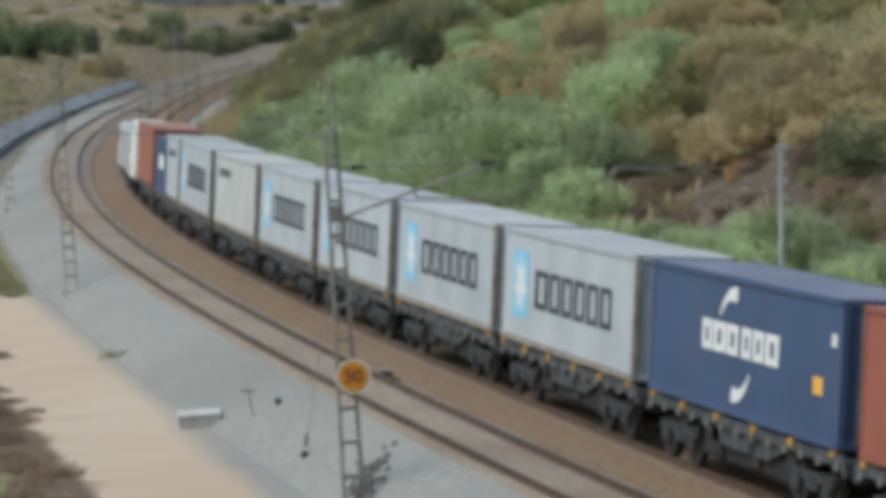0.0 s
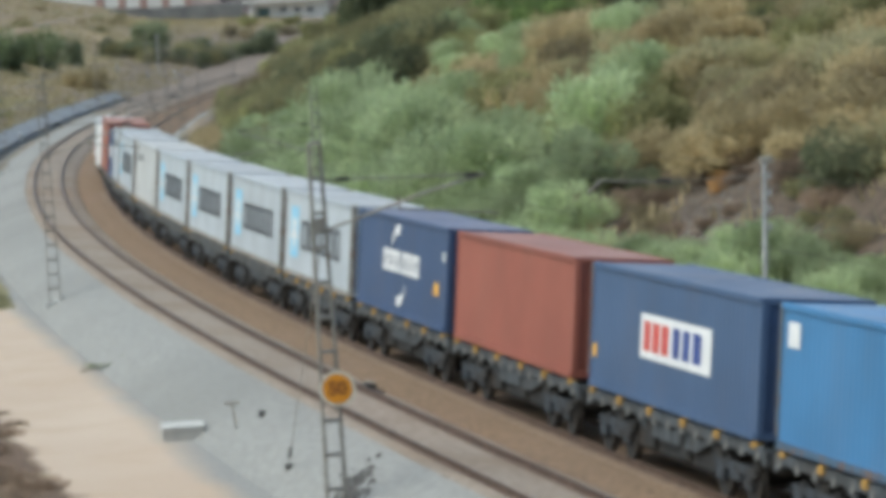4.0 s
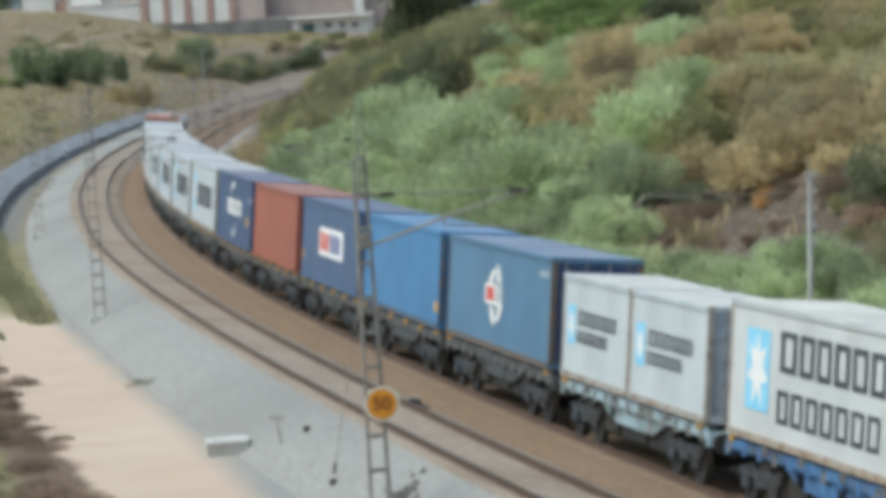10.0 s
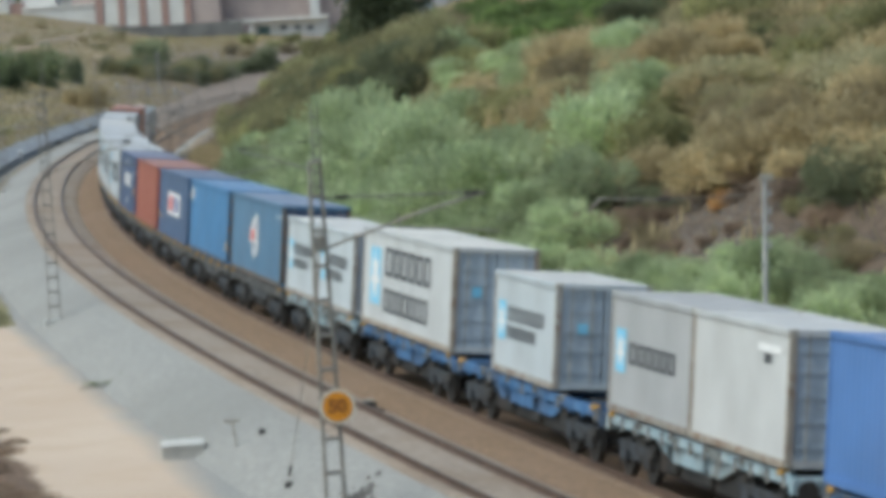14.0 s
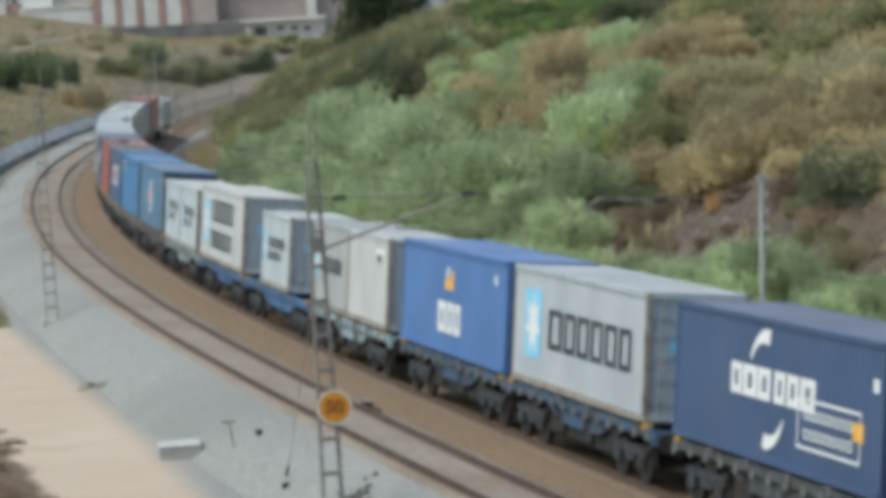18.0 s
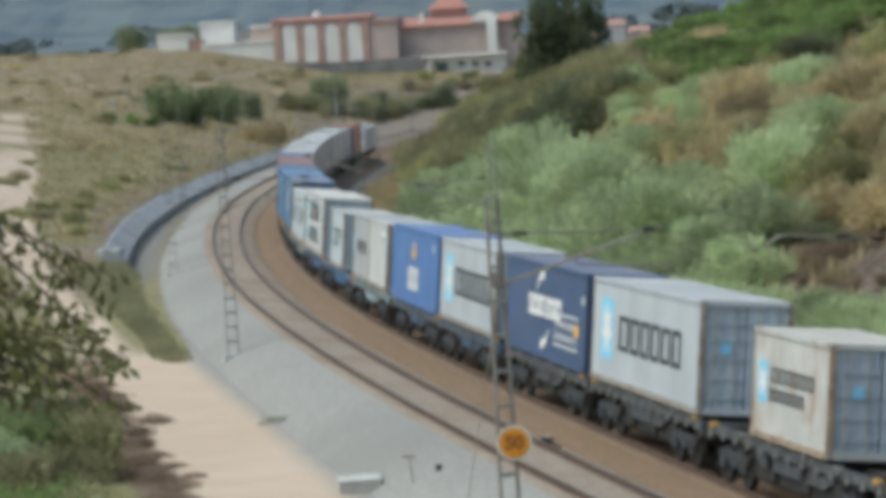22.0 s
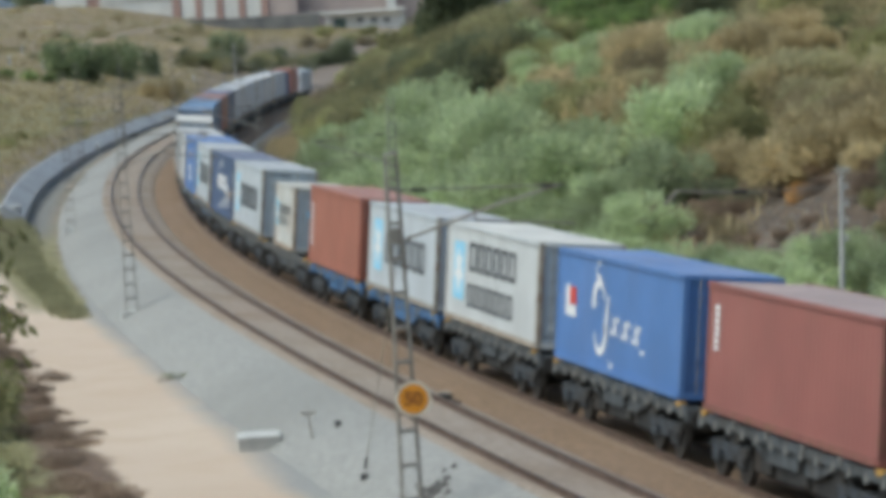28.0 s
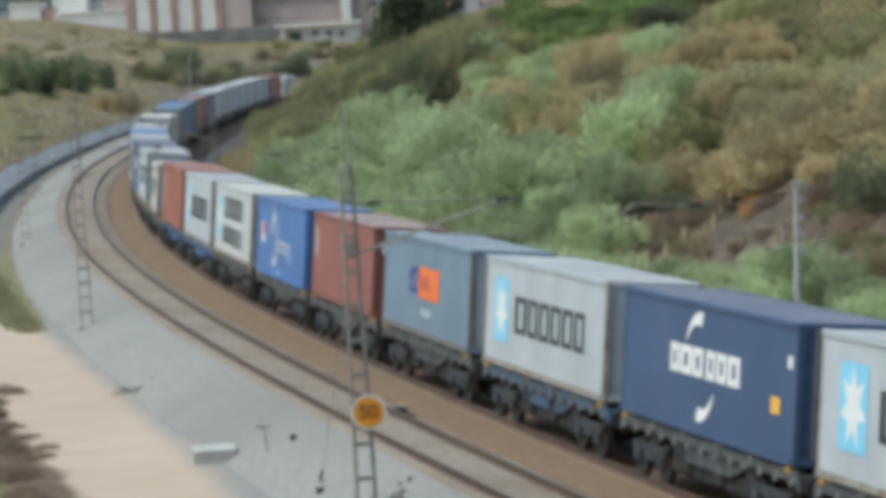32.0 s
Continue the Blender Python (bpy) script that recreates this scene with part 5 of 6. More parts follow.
    # thickets and scrub on the cutting slope: by stretches of the plan
    zones = [
        # grey-green cane over the foot of the slope, and higher up at the terrace edge
        # low dark shrubs among the canes stand in for the shaded gaps
        ("cane", 66, 40, 101, 6, 12.4, 0.55, 1.12), ("dark", 16, 44, 100, 6.5, 12, 0.35, 0.6), ("green", 8, 40, 98, 7, 12.5, 0.5, 0.8), ("olive", 16, 60, 106, 10, 14.5, 0.5, 0.9), ("umber", 8, 84, 106, 7, 13, 0.4, 0.8), ("cane", 7, 98, 118, 8, 14, 0.4, 0.8), ("cane", 8, 44, 70, 12, 16, 0.4, 0.7), ("cane", 18, 28, 44, 6.6, 10.2, 0.4, 0.7),
        ("cane", 6, 88, 106, 16, 21, 0.4, 0.65), ("olive", 18, 84, 112, 15.5, 22, 0.5, 0.8), ("tan", 8, 84, 110, 16, 21.5, 0.4, 0.7), ("cane", 4, 61, 65, 17, 18.9, 0.45, 0.55),
        # dull dark scrub towards the bend
        ("umber", 22, 103, 128, 6.6, 19, 0.6, 1.05), ("umber", 46, 125, 180, 9, 20, 0.6, 1.05), ("dark", 24, 103, 168, 9, 18, 0.5, 0.95), ("dark", 5, 102, 112, 13, 16, 0.8, 1.0), ("olive", 34, 106, 190, 8.8, 18, 0.5, 0.95), ("tan", 12, 130, 190, 9.5, 17, 0.5, 0.8), ("grey", 26, 150, 222, 9, 15, 0.55, 0.95), ("grey", 16, 138, 166, 20, 26, 0.5, 0.8), ("umber", 6, 130, 160, 19.5, 24, 0.4, 0.6),
        ("tan", 12, 172, 226, 12.5, 18.5, 0.6, 1.0), ("olive", 16, 172, 228, 12, 18.5, 0.6, 1.05),
        # dry brown scrub
        ("dry", 30, 50, 84, 13, 20, 0.55, 1.0), ("dry", 54, 6, 56, 12.6, 24, 0.55, 1.0), ("rusty", 6, 10, 60, 12.8, 18, 0.4, 0.6), ("dry", 12, 60, 86, 13.5, 19, 0.5, 0.9), ("tan", 26, 10, 60, 13, 23, 0.5, 0.9), ("olive", 16, 35, 56, 12.4, 16.5, 0.5, 0.8), ("umber", 20, 14, 84, 13, 23, 0.35, 0.65), ("grey", 14, 20, 80, 13, 22, 0.4, 0.7),
        ("dry", 24, -30, 10, 6, 16, 0.5, 0.9), ("olive", 10, 40, 60, 20, 26, 0.6, 0.95),
        # foot of the eroded scar
        ("cane", 26, -8, 18, 6.4, 8.8, 0.34, 0.58), ("cane", 8, 14, 25, 6.4, 7.8, 0.34, 0.52), ("rusty", 24, 6, 38, 9.4, 13, 0.22, 0.45), ("grey", 10, 6, 36, 9.4, 13, 0.22, 0.4), ("rusty", 12, 2, 32, 12, 15, 0.3, 0.6), ("umber", 8, 6, 34, 9.5, 13, 0.2, 0.32), ("dark", 4, 30, 38, 11, 13, 0.25, 0.4),
        # the brow and the terrace
        ("dark", 2, 95, 97, 26, 27, 0.58, 0.66), ("dark", 4, 79, 83, 27, 30, 0.65, 0.8), ("dark", 5, 84, 93, 31, 36, 0.6, 0.8), ("dark", 2, 47, 49, 20.5, 22, 0.35, 0.45), ("tan", 12, 0, 50, 22, 34, 0.5, 0.9), ("dry", 10, 40, 76, 20, 26, 0.4, 0.65), ("dark", 6, 10, 45, 26, 34, 0.4, 0.7), ("green", 14, 110, 215, 40, 50, 0.6, 1.0), ("dark", 14, 100, 200, 40, 50, 0.6, 1.0), ("olive", 10, 100, 200, 39, 48, 0.6, 0.9),
    ]
    for kind, n, u0, u1, o0, o1, k0, k1 in zones:
        for _ in range(n):
            u, o, k = rng.uniform(u0, u1), rng.uniform(o0, o1), rng.uniform(k0, k1)
            # the eroded scar on the slope stays almost bare
            if 4 < u < 35 and 9.2 < o < 12.6 and k0 > 0.3 and rng.random() < 0.85:
                continue
            plant(kind, u, o, k, rng)
    for u, o, k in ((14.5, 12.2, 0.5), (13.2, 12.6, 0.55), (16, 12.8, 0.45)):
        plant("dark", u, o, k, rng)
    for u, o, k in ((33.5, 12.9, 0.42), (34.5, 13.6, 0.35), (23, 11.3, 0.3), (24.5, 11.8, 0.36)):
        plant("amber", u, o, k, rng)
    # rows of vines on the terrace
    for row in range(9):
        for i in range(40):
            u, o = 98 + row * 0.8 + i * 2.9 + rng.uniform(-0.5, 0.5), 21.8 + row * 2.1 + 0.005 * i * i + rng.uniform(-0.25, 0.25)
            if o < 40 and not (148 < u < 172 and min(abs(o - q) for q in BARE) < 0.75):
                plant("vine", u, o, rng.uniform(0.6, 0.75), rng, rng.uniform(0.45, 0.6))
    # the dark tree at the brow and the trees at the field edge
    plant("brow", 166, 20.1, 0.95, rng, 1.25)
    for u, o, r, h in ((375, -32.0, 3.0, 4.2), (378, -29.5, 2.0, 3.2), (402, -29.0, 3.1, 4.0), (423, -27.8, 1.9, 3.2)):
        plant("tree" if o > -28 else "bright", u, o, r / 4 * 1.15, rng, h / 6 * 1.5)
    for u, o, r, h in ((473, -22.8, 3.3, 5.4), (475, -15.6, 2.9, 3.2), (459, -26.6, 2.7, 2.5), (459, -23.1, 2.7, 2.6), (471, -11.3, 3.0, 2.6), (480, -5.1, 2.5, 4.4), (478, -8.0, 2.6, 2.6)):
        plant("tree", u, o, r / 4, rng, h / 6.2)
    for i in range(15):
        plant("umber" if i % 3 else "dark", 452 + rng.uniform(0, 22), -27 + i * 1.15 + rng.uniform(-0.6, 0.6), rng.uniform(0.7, 1.05), rng, rng.uniform(0.9, 1.35), "dull hedge bush at the foot of the far field")
    for i in range(16):
        plant("olive" if i % 2 else "grey", rng.uniform(480, 545), -16 + i * 1.3 + rng.uniform(-1.5, 1.5), rng.uniform(0.6, 1.0), rng, rng.uniform(0.6, 1.0), "grey-green scrub bush on the far slope")
    plant("olive", 240, 9.5, 1.2, rng, 1.3)
    for u, o in ((357, -34.2), (353, -36.5), (360, -31.8)):
        plant("green", u, o, 0.7, rng, 0.5, "low green hedge bush at the field edge")
    for u, o in ((359, -18.7), (356, -16.4), (364, -16.0), (372, -17.5)):
        plant("dry", u, o, 0.9, rng, 1.6)
    for u, o in ((380.7, -40.6), (384.8, -36.7), (433.4, -48.6), (241.5, -11.9), (424, -17.0), (433, -14.2), (424.4, -21.6)):
        t = thing("marker_post", "short white marker post on dry ground", "post", "marker posts", "", Matrix.Translation(spot(u, o)))
        part("shaft", boxm(-0.16, 0.16, -0.16, 0.16, -0.1, 1.1, bev=0.04), CONCRETE, t)
        part("cap", boxm(-0.19, 0.19, -0.19, 0.19, 1.1, 1.22, bev=0.04), WHITEP, t)
    x, y, z = spot(432, -16.4)
    t = thing("thin_pole", "thin pale pole beside the far track", "pole", "", "", Matrix.Translation((x, y, z)))
    part("shaft", tubem((0, 0, -0.2), (0, 0, 6.4), 0.11, 0.08, 8), CONCRETE, t)
    part("crossarm", boxm(-0.5, 0.5, -0.06, 0.06, 5.9, 6.05), GALV, t)
    for u, o in ((205, -27), (214, -25), (226, -36), (300, -50), (410, -60), (430, -52), (455, -66), (480, -58)):
        plant("grey", u, o, rng.uniform(0.4, 0.7), rng, 0.45)
    for _ in range(56):
        u = rng.uniform(150, 470)
        plant(rng.choice(("grey", "dry", "umber", "dry")), u, -16 - rng.random() * 60 - (u - 150) * 0.05, rng.uniform(0.3, 0.7), rng, rng.uniform(0.25, 0.45))
    for _ in range(40):
        plant(rng.choice(("grey", "dry", "umber", "tan")), rng.uniform(440, 590), rng.uniform(-95, -34), rng.uniform(0.5, 1.1), rng, rng.uniform(0.25, 0.5), "low dry scrub on the far ridge")
    for u, o in ((150, -14.5), (158, -15.5), (170, -16.0), (185, -16.5), (200, -17.5), (215, -17.5), (235, -18)):
        plant("olive", u + rng.uniform(-4, 4), o, rng.uniform(0.35, 0.6), rng, 0.4)
    for _ in range(26):
        u = rng.uniform(140, 300)
        plant("olive" if rng.random() < 0.7 else "tan", u, -14.5 - 0.012 * (u - 137) - rng.random() ** 1.5 * 24, rng.uniform(0.3, 0.6), rng, rng.uniform(0.2, 0.36))
    for i in range(9):
        plant("tree", 722 + rng.uniform(0, 20), -118 + i * 9 + rng.uniform(-3, 3), rng.uniform(0.9, 1.4), rng, rng.uniform(0.9, 1.3), "dark tree behind the white sheds")
    # shrubs on the embankment below the camera
    for _ in range(80):
        u = rng.uniform(-30, 34)
        plant(rng.choice(("green", "green", "cane", "olive", "umber", "umber", "dark", "rusty")), u, -15.6 - max(0.0, 10 - u) * 0.075 - rng.random() ** 1.3 * 7.5, rng.uniform(0.4, 0.85), rng)
    for _ in range(80):
        u = rng.uniform(-14, 58)
        plant("rust", u, -14.0 - max(0.0, 10 - u) * 0.05 + rng.gauss(0, 0.8), rng.uniform(0.3, 0.8), rng, rng.uniform(0.25, 0.6))


make_plants()


def make_grass():
    """Dry grass tufts on the slopes, far too many to count."""
    rng = np.random.RandomState(11)
    for label, key, n, u0, u1, oa, ob, hh in (("dull dry grass on the outer bank", "verge", 24000, 66, 590, -95, -13.2, 0.42), ("dry brown grass on the cutting slope", "dry", 26000, -20, 230, 5.2, 32, 0.72), ("low dull green grass beside the gravel", "wedge", 3600, 54, 128, -12.5, -9.2, 0.25)):
        u, o = rng.uniform(u0, u1, n), rng.uniform(0, 1, n)
        o = oa + (ob - oa) * (o if oa > 0 else o ** 0.7)
        if hh < 0.3:
            o = -9.3 - rng.exponential(1.5, n) - 0.012 * (u - 50)
        lane = np.interp(u, (40, 60, 76, 93, 120, 152, 180, 207, 237, 257, 343), (-12, -12.3, -12.6, -13.9, -16, -19.6, -22.5, -24.6, -28.6, -31.6, -47))
        keep = (np.abs(o - lane) > 2.0) & ~((u > 3) & (u < 35) & (o > 9) & (o < 12.8) & (rng.uniform(0, 1, n) < 0.95))
        u, o = u[keep], o[keep]
        n = len(u)
        x, y = plan(u, o)
        z = ground_z(u, o)
        vs, fs = [], []
        for k in range(5):
            a, l, w = rng.uniform(0, 6.283, n), hh * rng.uniform(0.5, 1.3, n), rng.uniform(0.04, 0.09, n)
            bx, by = x + rng.normal(0, 0.2, n), y + rng.normal(0, 0.2, n)
            tip = np.stack([bx + np.cos(a) * l * 0.5, by + np.sin(a) * l * 0.5, z + l], -1)
            p0 = np.stack([bx - np.sin(a) * w, by + np.cos(a) * w, z - 0.05], -1)
            p1 = np.stack([bx + np.sin(a) * w, by - np.cos(a) * w, z - 0.05], -1)
            base = len(vs) * 3 * n
            vs.append(np.stack([p0, p1, tip], 1).reshape(-1, 3))
            fs.append(base + np.arange(3 * n).reshape(-1, 3))
        me = bpy.data.meshes.new("grass")
        me.from_pydata(np.concatenate(vs).tolist(), [], np.concatenate(fs).tolist())
        me.materials.append(LEAF[key])
        tagged(new("grass", me), label, "grass", kind="stuff")


make_grass()


def drooping_tree(u, o, top):
    """A small tree close by whose drooping, long-leaved twigs hang to the right of its trunk."""
    rng = random.Random(21)
    t = thing("drooping_tree", "small tree with drooping olive-green long-leaved twigs", "tree", "", "", Matrix.Translation(spot(u, o)))
    b = top - spot(u, o)[2]
    bm = tube(bmesh.new(), (-0.2, 0, -0.3), (0.1, 0, b + 0.4), 0.14, 0.09)
    tube(bm, (0.1, 0, b + 0.4), (0.1, 0.2, b + 2.2), 0.09, 0.03)
    part("trunk", bm, BARK, t)
    for i in range(26):
        h = rng.uniform(0.3, 2.1)
        tip = Vector((rng.uniform(0.9, 2.35), rng.uniform(-0.7, 0.7), h * 0.62 + rng.uniform(-0.5, 0.25)))
        up = Vector((0, 0, b))
        mid = Vector((tip.x * 0.55, tip.y * 0.5, max(h, tip.z) + 0.12))
        bm = tube(bmesh.new(), Vector((0.12, 0, h)) + up, mid + up, 0.022, 0.014, 5)
        tube(bm, mid + up, tip + up, 0.014, 0.006, 5)
        br = part("branch", bm, BARK, t)
        vs, fs = [], []
        for j in range(85):
            k = rng.random()
            p = mid.lerp(tip, k) if rng.random() < 0.75 else Vector((0.12, 0, h)).lerp(mid, 0.5 + 0.5 * k)
            p = p + Vector((rng.gauss(0, 0.07), rng.gauss(0, 0.07), rng.gauss(0, 0.05))) + up
            d = Vector((rng.gauss(0.1, 0.5), rng.gauss(0, 0.5), -0.75 + rng.gauss(0, 0.45))).normalized()
            sd = d.cross(Vector((rng.gauss(0, 1), rng.gauss(0, 1), 0.3))).normalized() * 0.027
            l = rng.uniform(0.09, 0.17)
            n = len(vs)
            vs += [p, p + d * l * 0.5 + sd, p + d * l, p + d * l * 0.5 - sd]
            fs.append((n, n + 1, n + 2, n + 3))
        me = bpy.data.meshes.new("leaves")
        me.from_pydata(vs, [], fs)
        me.materials.append(LEAF["hang"])
        part("leaves", me, None, br)


drooping_tree(-56.3, -23.8, 8.5)


# ---- concrete wall along the outer side ----
def make_wall():
    w = thing("retaining_wall", "long low bluish concrete wall beside the tracks", "wall", "", "structure")
    for a in np.arange(128, 368, 6.0):
        vs = []
        for u in (a, a + 5.94):
            o = -10.9 - 0.0115 * (u - 150)
            dz = 0.25 * math.sin(u * 0.9) * 0.1
            for oo, zz in ((o, -1.5), (o, -0.42 + dz), (o - 0.12, -0.36 + dz), (o - 1.2, 0.42 + dz), (o - 1.4, 0.42 + dz), (o - 1.4, -1.2)):
                x, y = plan(u, oo)
                vs.append((float(x), float(y), zz))
        fs = [(i, i + 1, i + 7, i + 6) for i in range(5)] + [(5, 4, 3, 2, 1, 0), (6, 7, 8, 9, 10, 11)]
        me = bpy.data.meshes.new("wall_panel")
        me.from_pydata(vs, [], fs)
        me.materials.append(WALLC)
        me.materials.append(WALL_SHADE)
        # the track-side face takes the concrete with painted shade
        me.polygons[0].material_index = 1
        part("wall_panel", me, None, w)
    x, y = plan(130.5, -11.75)
    z = float(ground_z(130.5, -11.75))
    part("end_block", boxm(-0.75, 0.75, -0.9, 0.9, -0.5, 0.75, bev=0.05), CONCRETE, w, "", Matrix.Translation((float(x), float(y), z)))


make_wall()


# ---- small things on the gravel ----
def on_gravel(u, o, dz=0.0):
    x, y = plan(u, o)
    return float(x), float(y), gravel_z(u, o) + dz


def make_clutter():
    x, y, z = on_gravel(8.45, -8.73)
    t = thing("concrete_slab", "pale concrete cable-duct slab lying on the gravel", "slab", "", "", Matrix.Translation((x, y, z)) @ Matrix.Rotation(0.1, 4, "Z"))
    part("slab_top", boxm(-0.55, 0.62, -0.5, 0.5, 0.28, 0.38, bev=0.03), mat("pale_concrete", (0.46, 0.46, 0.44), (0.56, 0.56, 0.53), 0.9), t)
    part("slab_side", boxm(-0.52, 0.6, -0.46, 0.46, -0.1, 0.28), mat("weathered_block", (0.36, 0.35, 0.32), (0.44, 0.42, 0.38), 0.9), t)
    x, y, z = on_gravel(5.9, -7.65)
    t = thing("marker_stake", "thin steel stake with a cross piece on the gravel", "stake", "", "", Matrix.Translation((x, y, z)))
    part("post", tubem((0, 0, 0), (-0.08, 0, 0.72), 0.035, None, 6), GALV, t)
    part("crosspiece", boxm(-0.28, 0.12, -0.03, 0.03, 0.66, 0.74), GALV, t)
    for u, o in ((5.9, -6.95), (-2.1, -7.82)):
        x, y, z = on_gravel(u, o)
        t = thing("small_junction_box", "small dark metal box on the gravel", "box", "boxes on the gravel", "", Matrix.Translation((x, y, z)))
        part("case", boxm(-0.08, 0.08, -0.07, 0.07, -0.03, 0.13, bev=0.015), DARKM, t)
        part("lid", boxm(-0.09, 0.09, -0.08, 0.08, 0.13, 0.15, bev=0.006), DARKM, t)
    a, b = Vector(on_gravel(-2.1, -7.82, 0.12)), Vector((*plan(-9.0, -8.1), 5.6))
    w = thing("stay_wire", "thin steel stay wire from the mast to the gravel", "wire")
    part("cable", tubem(a, b, 0.013, None, 5), GALV, w)
    part("turnbuckle", tubem(a + (b - a) * 0.04, a + (b - a) * 0.09, 0.035, None, 6), DARKM, w)
    m = on_track(9.5, -3.3, -0.17)
    t = thing("trackside_device", "small dark metal device bolted beside the rail", "device", "", "", m)
    part("case", boxm(-0.14, 0.14, -0.3, 0.25, 0.0, 0.2, bev=0.03), DARKM, t)
    part("lid", boxm(-0.11, 0.11, -0.2, 0.15, 0.2, 0.25, bev=0.015), GALV, t)
    part("bracket", boxm(-0.3, -0.14, -0.06, 0.06, 0.02, 0.08), DARKM, t)
    part("cable_loop", tubem((0.1, -0.3, 0.05), (0.2, -0.95, 0.03), 0.04, None, 6), DARKM, t)
    # dark spoil round the nearest mast's footing
    rng = random.Random(3)
    vs, fs = [], []
    for i in range(260):
        k = rng.gauss(0, 1)
        u, o = -8.6 + 1.2 * k + rng.gauss(0, 0.35), -7.75 + 0.42 * k + rng.gauss(0, 0.16)
        x, y, z = on_gravel(u, o, 0.02)
        s = rng.uniform(0.04, 0.13)
        n = len(vs)
        vs += [(x - s, y - s, z - 0.03), (x + s, y - s * 0.7, z - 0.03), (x + s * 0.8, y + s, z - 0.03), (x - s, y + s * 0.8, z - 0.03), (x + s * rng.uniform(-0.3, 0.3), y, z + s * 0.9)]
        fs += [(n, n + 1, n + 4), (n + 1, n + 2, n + 4), (n + 2, n + 3, n + 4), (n + 3, n, n + 4)]
    me = bpy.data.meshes.new("spoil_heap")
    me.from_pydata(vs, [], fs)
    me.materials.append(mat("dark_spoil", (0.09, 0.085, 0.08), (0.17, 0.16, 0.15), 0.95, 0, 6, 0.3, None, 0.1, 0.3))
    tagged(new("spoil_heap", me), "dark broken spoil round the mast footing", "rubble", kind="stuff")

    # pale stones on the eroded scar
    vs, fs = [], []
    for i in range(330):
        u, o = rng.uniform(9, 27), rng.uniform(9.2, 11.6)
        x, y, z = spot(u, o, 0.01)
        s = rng.uniform(0.04, 0.11)
        n = len(vs)
        vs += [(x - s, y - s, z - 0.05), (x + s, y - s * 0.7, z - 0.05), (x + s * 0.8, y + s, z - 0.05), (x - s, y + s * 0.8, z - 0.05), (x + s * rng.uniform(-0.3, 0.3), y, z + s * 0.8)]
        fs += [(n, n + 1, n + 4), (n + 1, n + 2, n + 4), (n + 2, n + 3, n + 4), (n + 3, n, n + 4)]
    me = bpy.data.meshes.new("scar_stones")
    me.from_pydata(vs, [], fs)
    me.materials.append(mat("pale_scar_stone", (0.13, 0.115, 0.1), (0.26, 0.235, 0.21), 0.95, 0, 6, 0.3, None, 0.1, 0.3))
    tagged(new("scar_stones", me), "loose pale stones on the eroded scar", "stones", kind="stuff")

    # a broken green twig at the edge of the sand
    x, y, z = on_gravel(27.5, -8.5, 0.04)
    t = thing("fallen_twig", "broken leafy green twig lying at the edge of the sand", "twig", "", "", Matrix.Translation((x, y, z)) @ Matrix.Rotation(0.3, 4, "Z"))
    part("stem", tubem((-0.7, 0, 0), (0.7, 0.1, 0.1), 0.02, 0.01, 5), BARK, t)
    vs, fs = [], []
    for i in range(120):
        k = rng.uniform(-0.65, 0.75)
        p = Vector((k, 0.1 * k, 0.05 + rng.uniform(0, 0.12) + (0.25 if k > 0.6 else 0) * rng.random()))
        d = Vector((rng.gauss(0.3, 0.5), rng.gauss(0, 0.6), rng.gauss(0.2, 0.3))).normalized() * rng.uniform(0.08, 0.18)
        n = len(vs)
        s = d.cross(Vector((0, 0, 1))).normalized() * 0.03
        vs += [p, p + d * 0.5 + s, p + d, p + d * 0.5 - s]
        fs.append((n, n + 1, n + 2, n + 3))
    me = bpy.data.meshes.new("leaves")
    me.from_pydata(vs, [], fs)
    me.materials.append(LEAF["green"])
    part("leaves", me, None, t)


make_clutter()


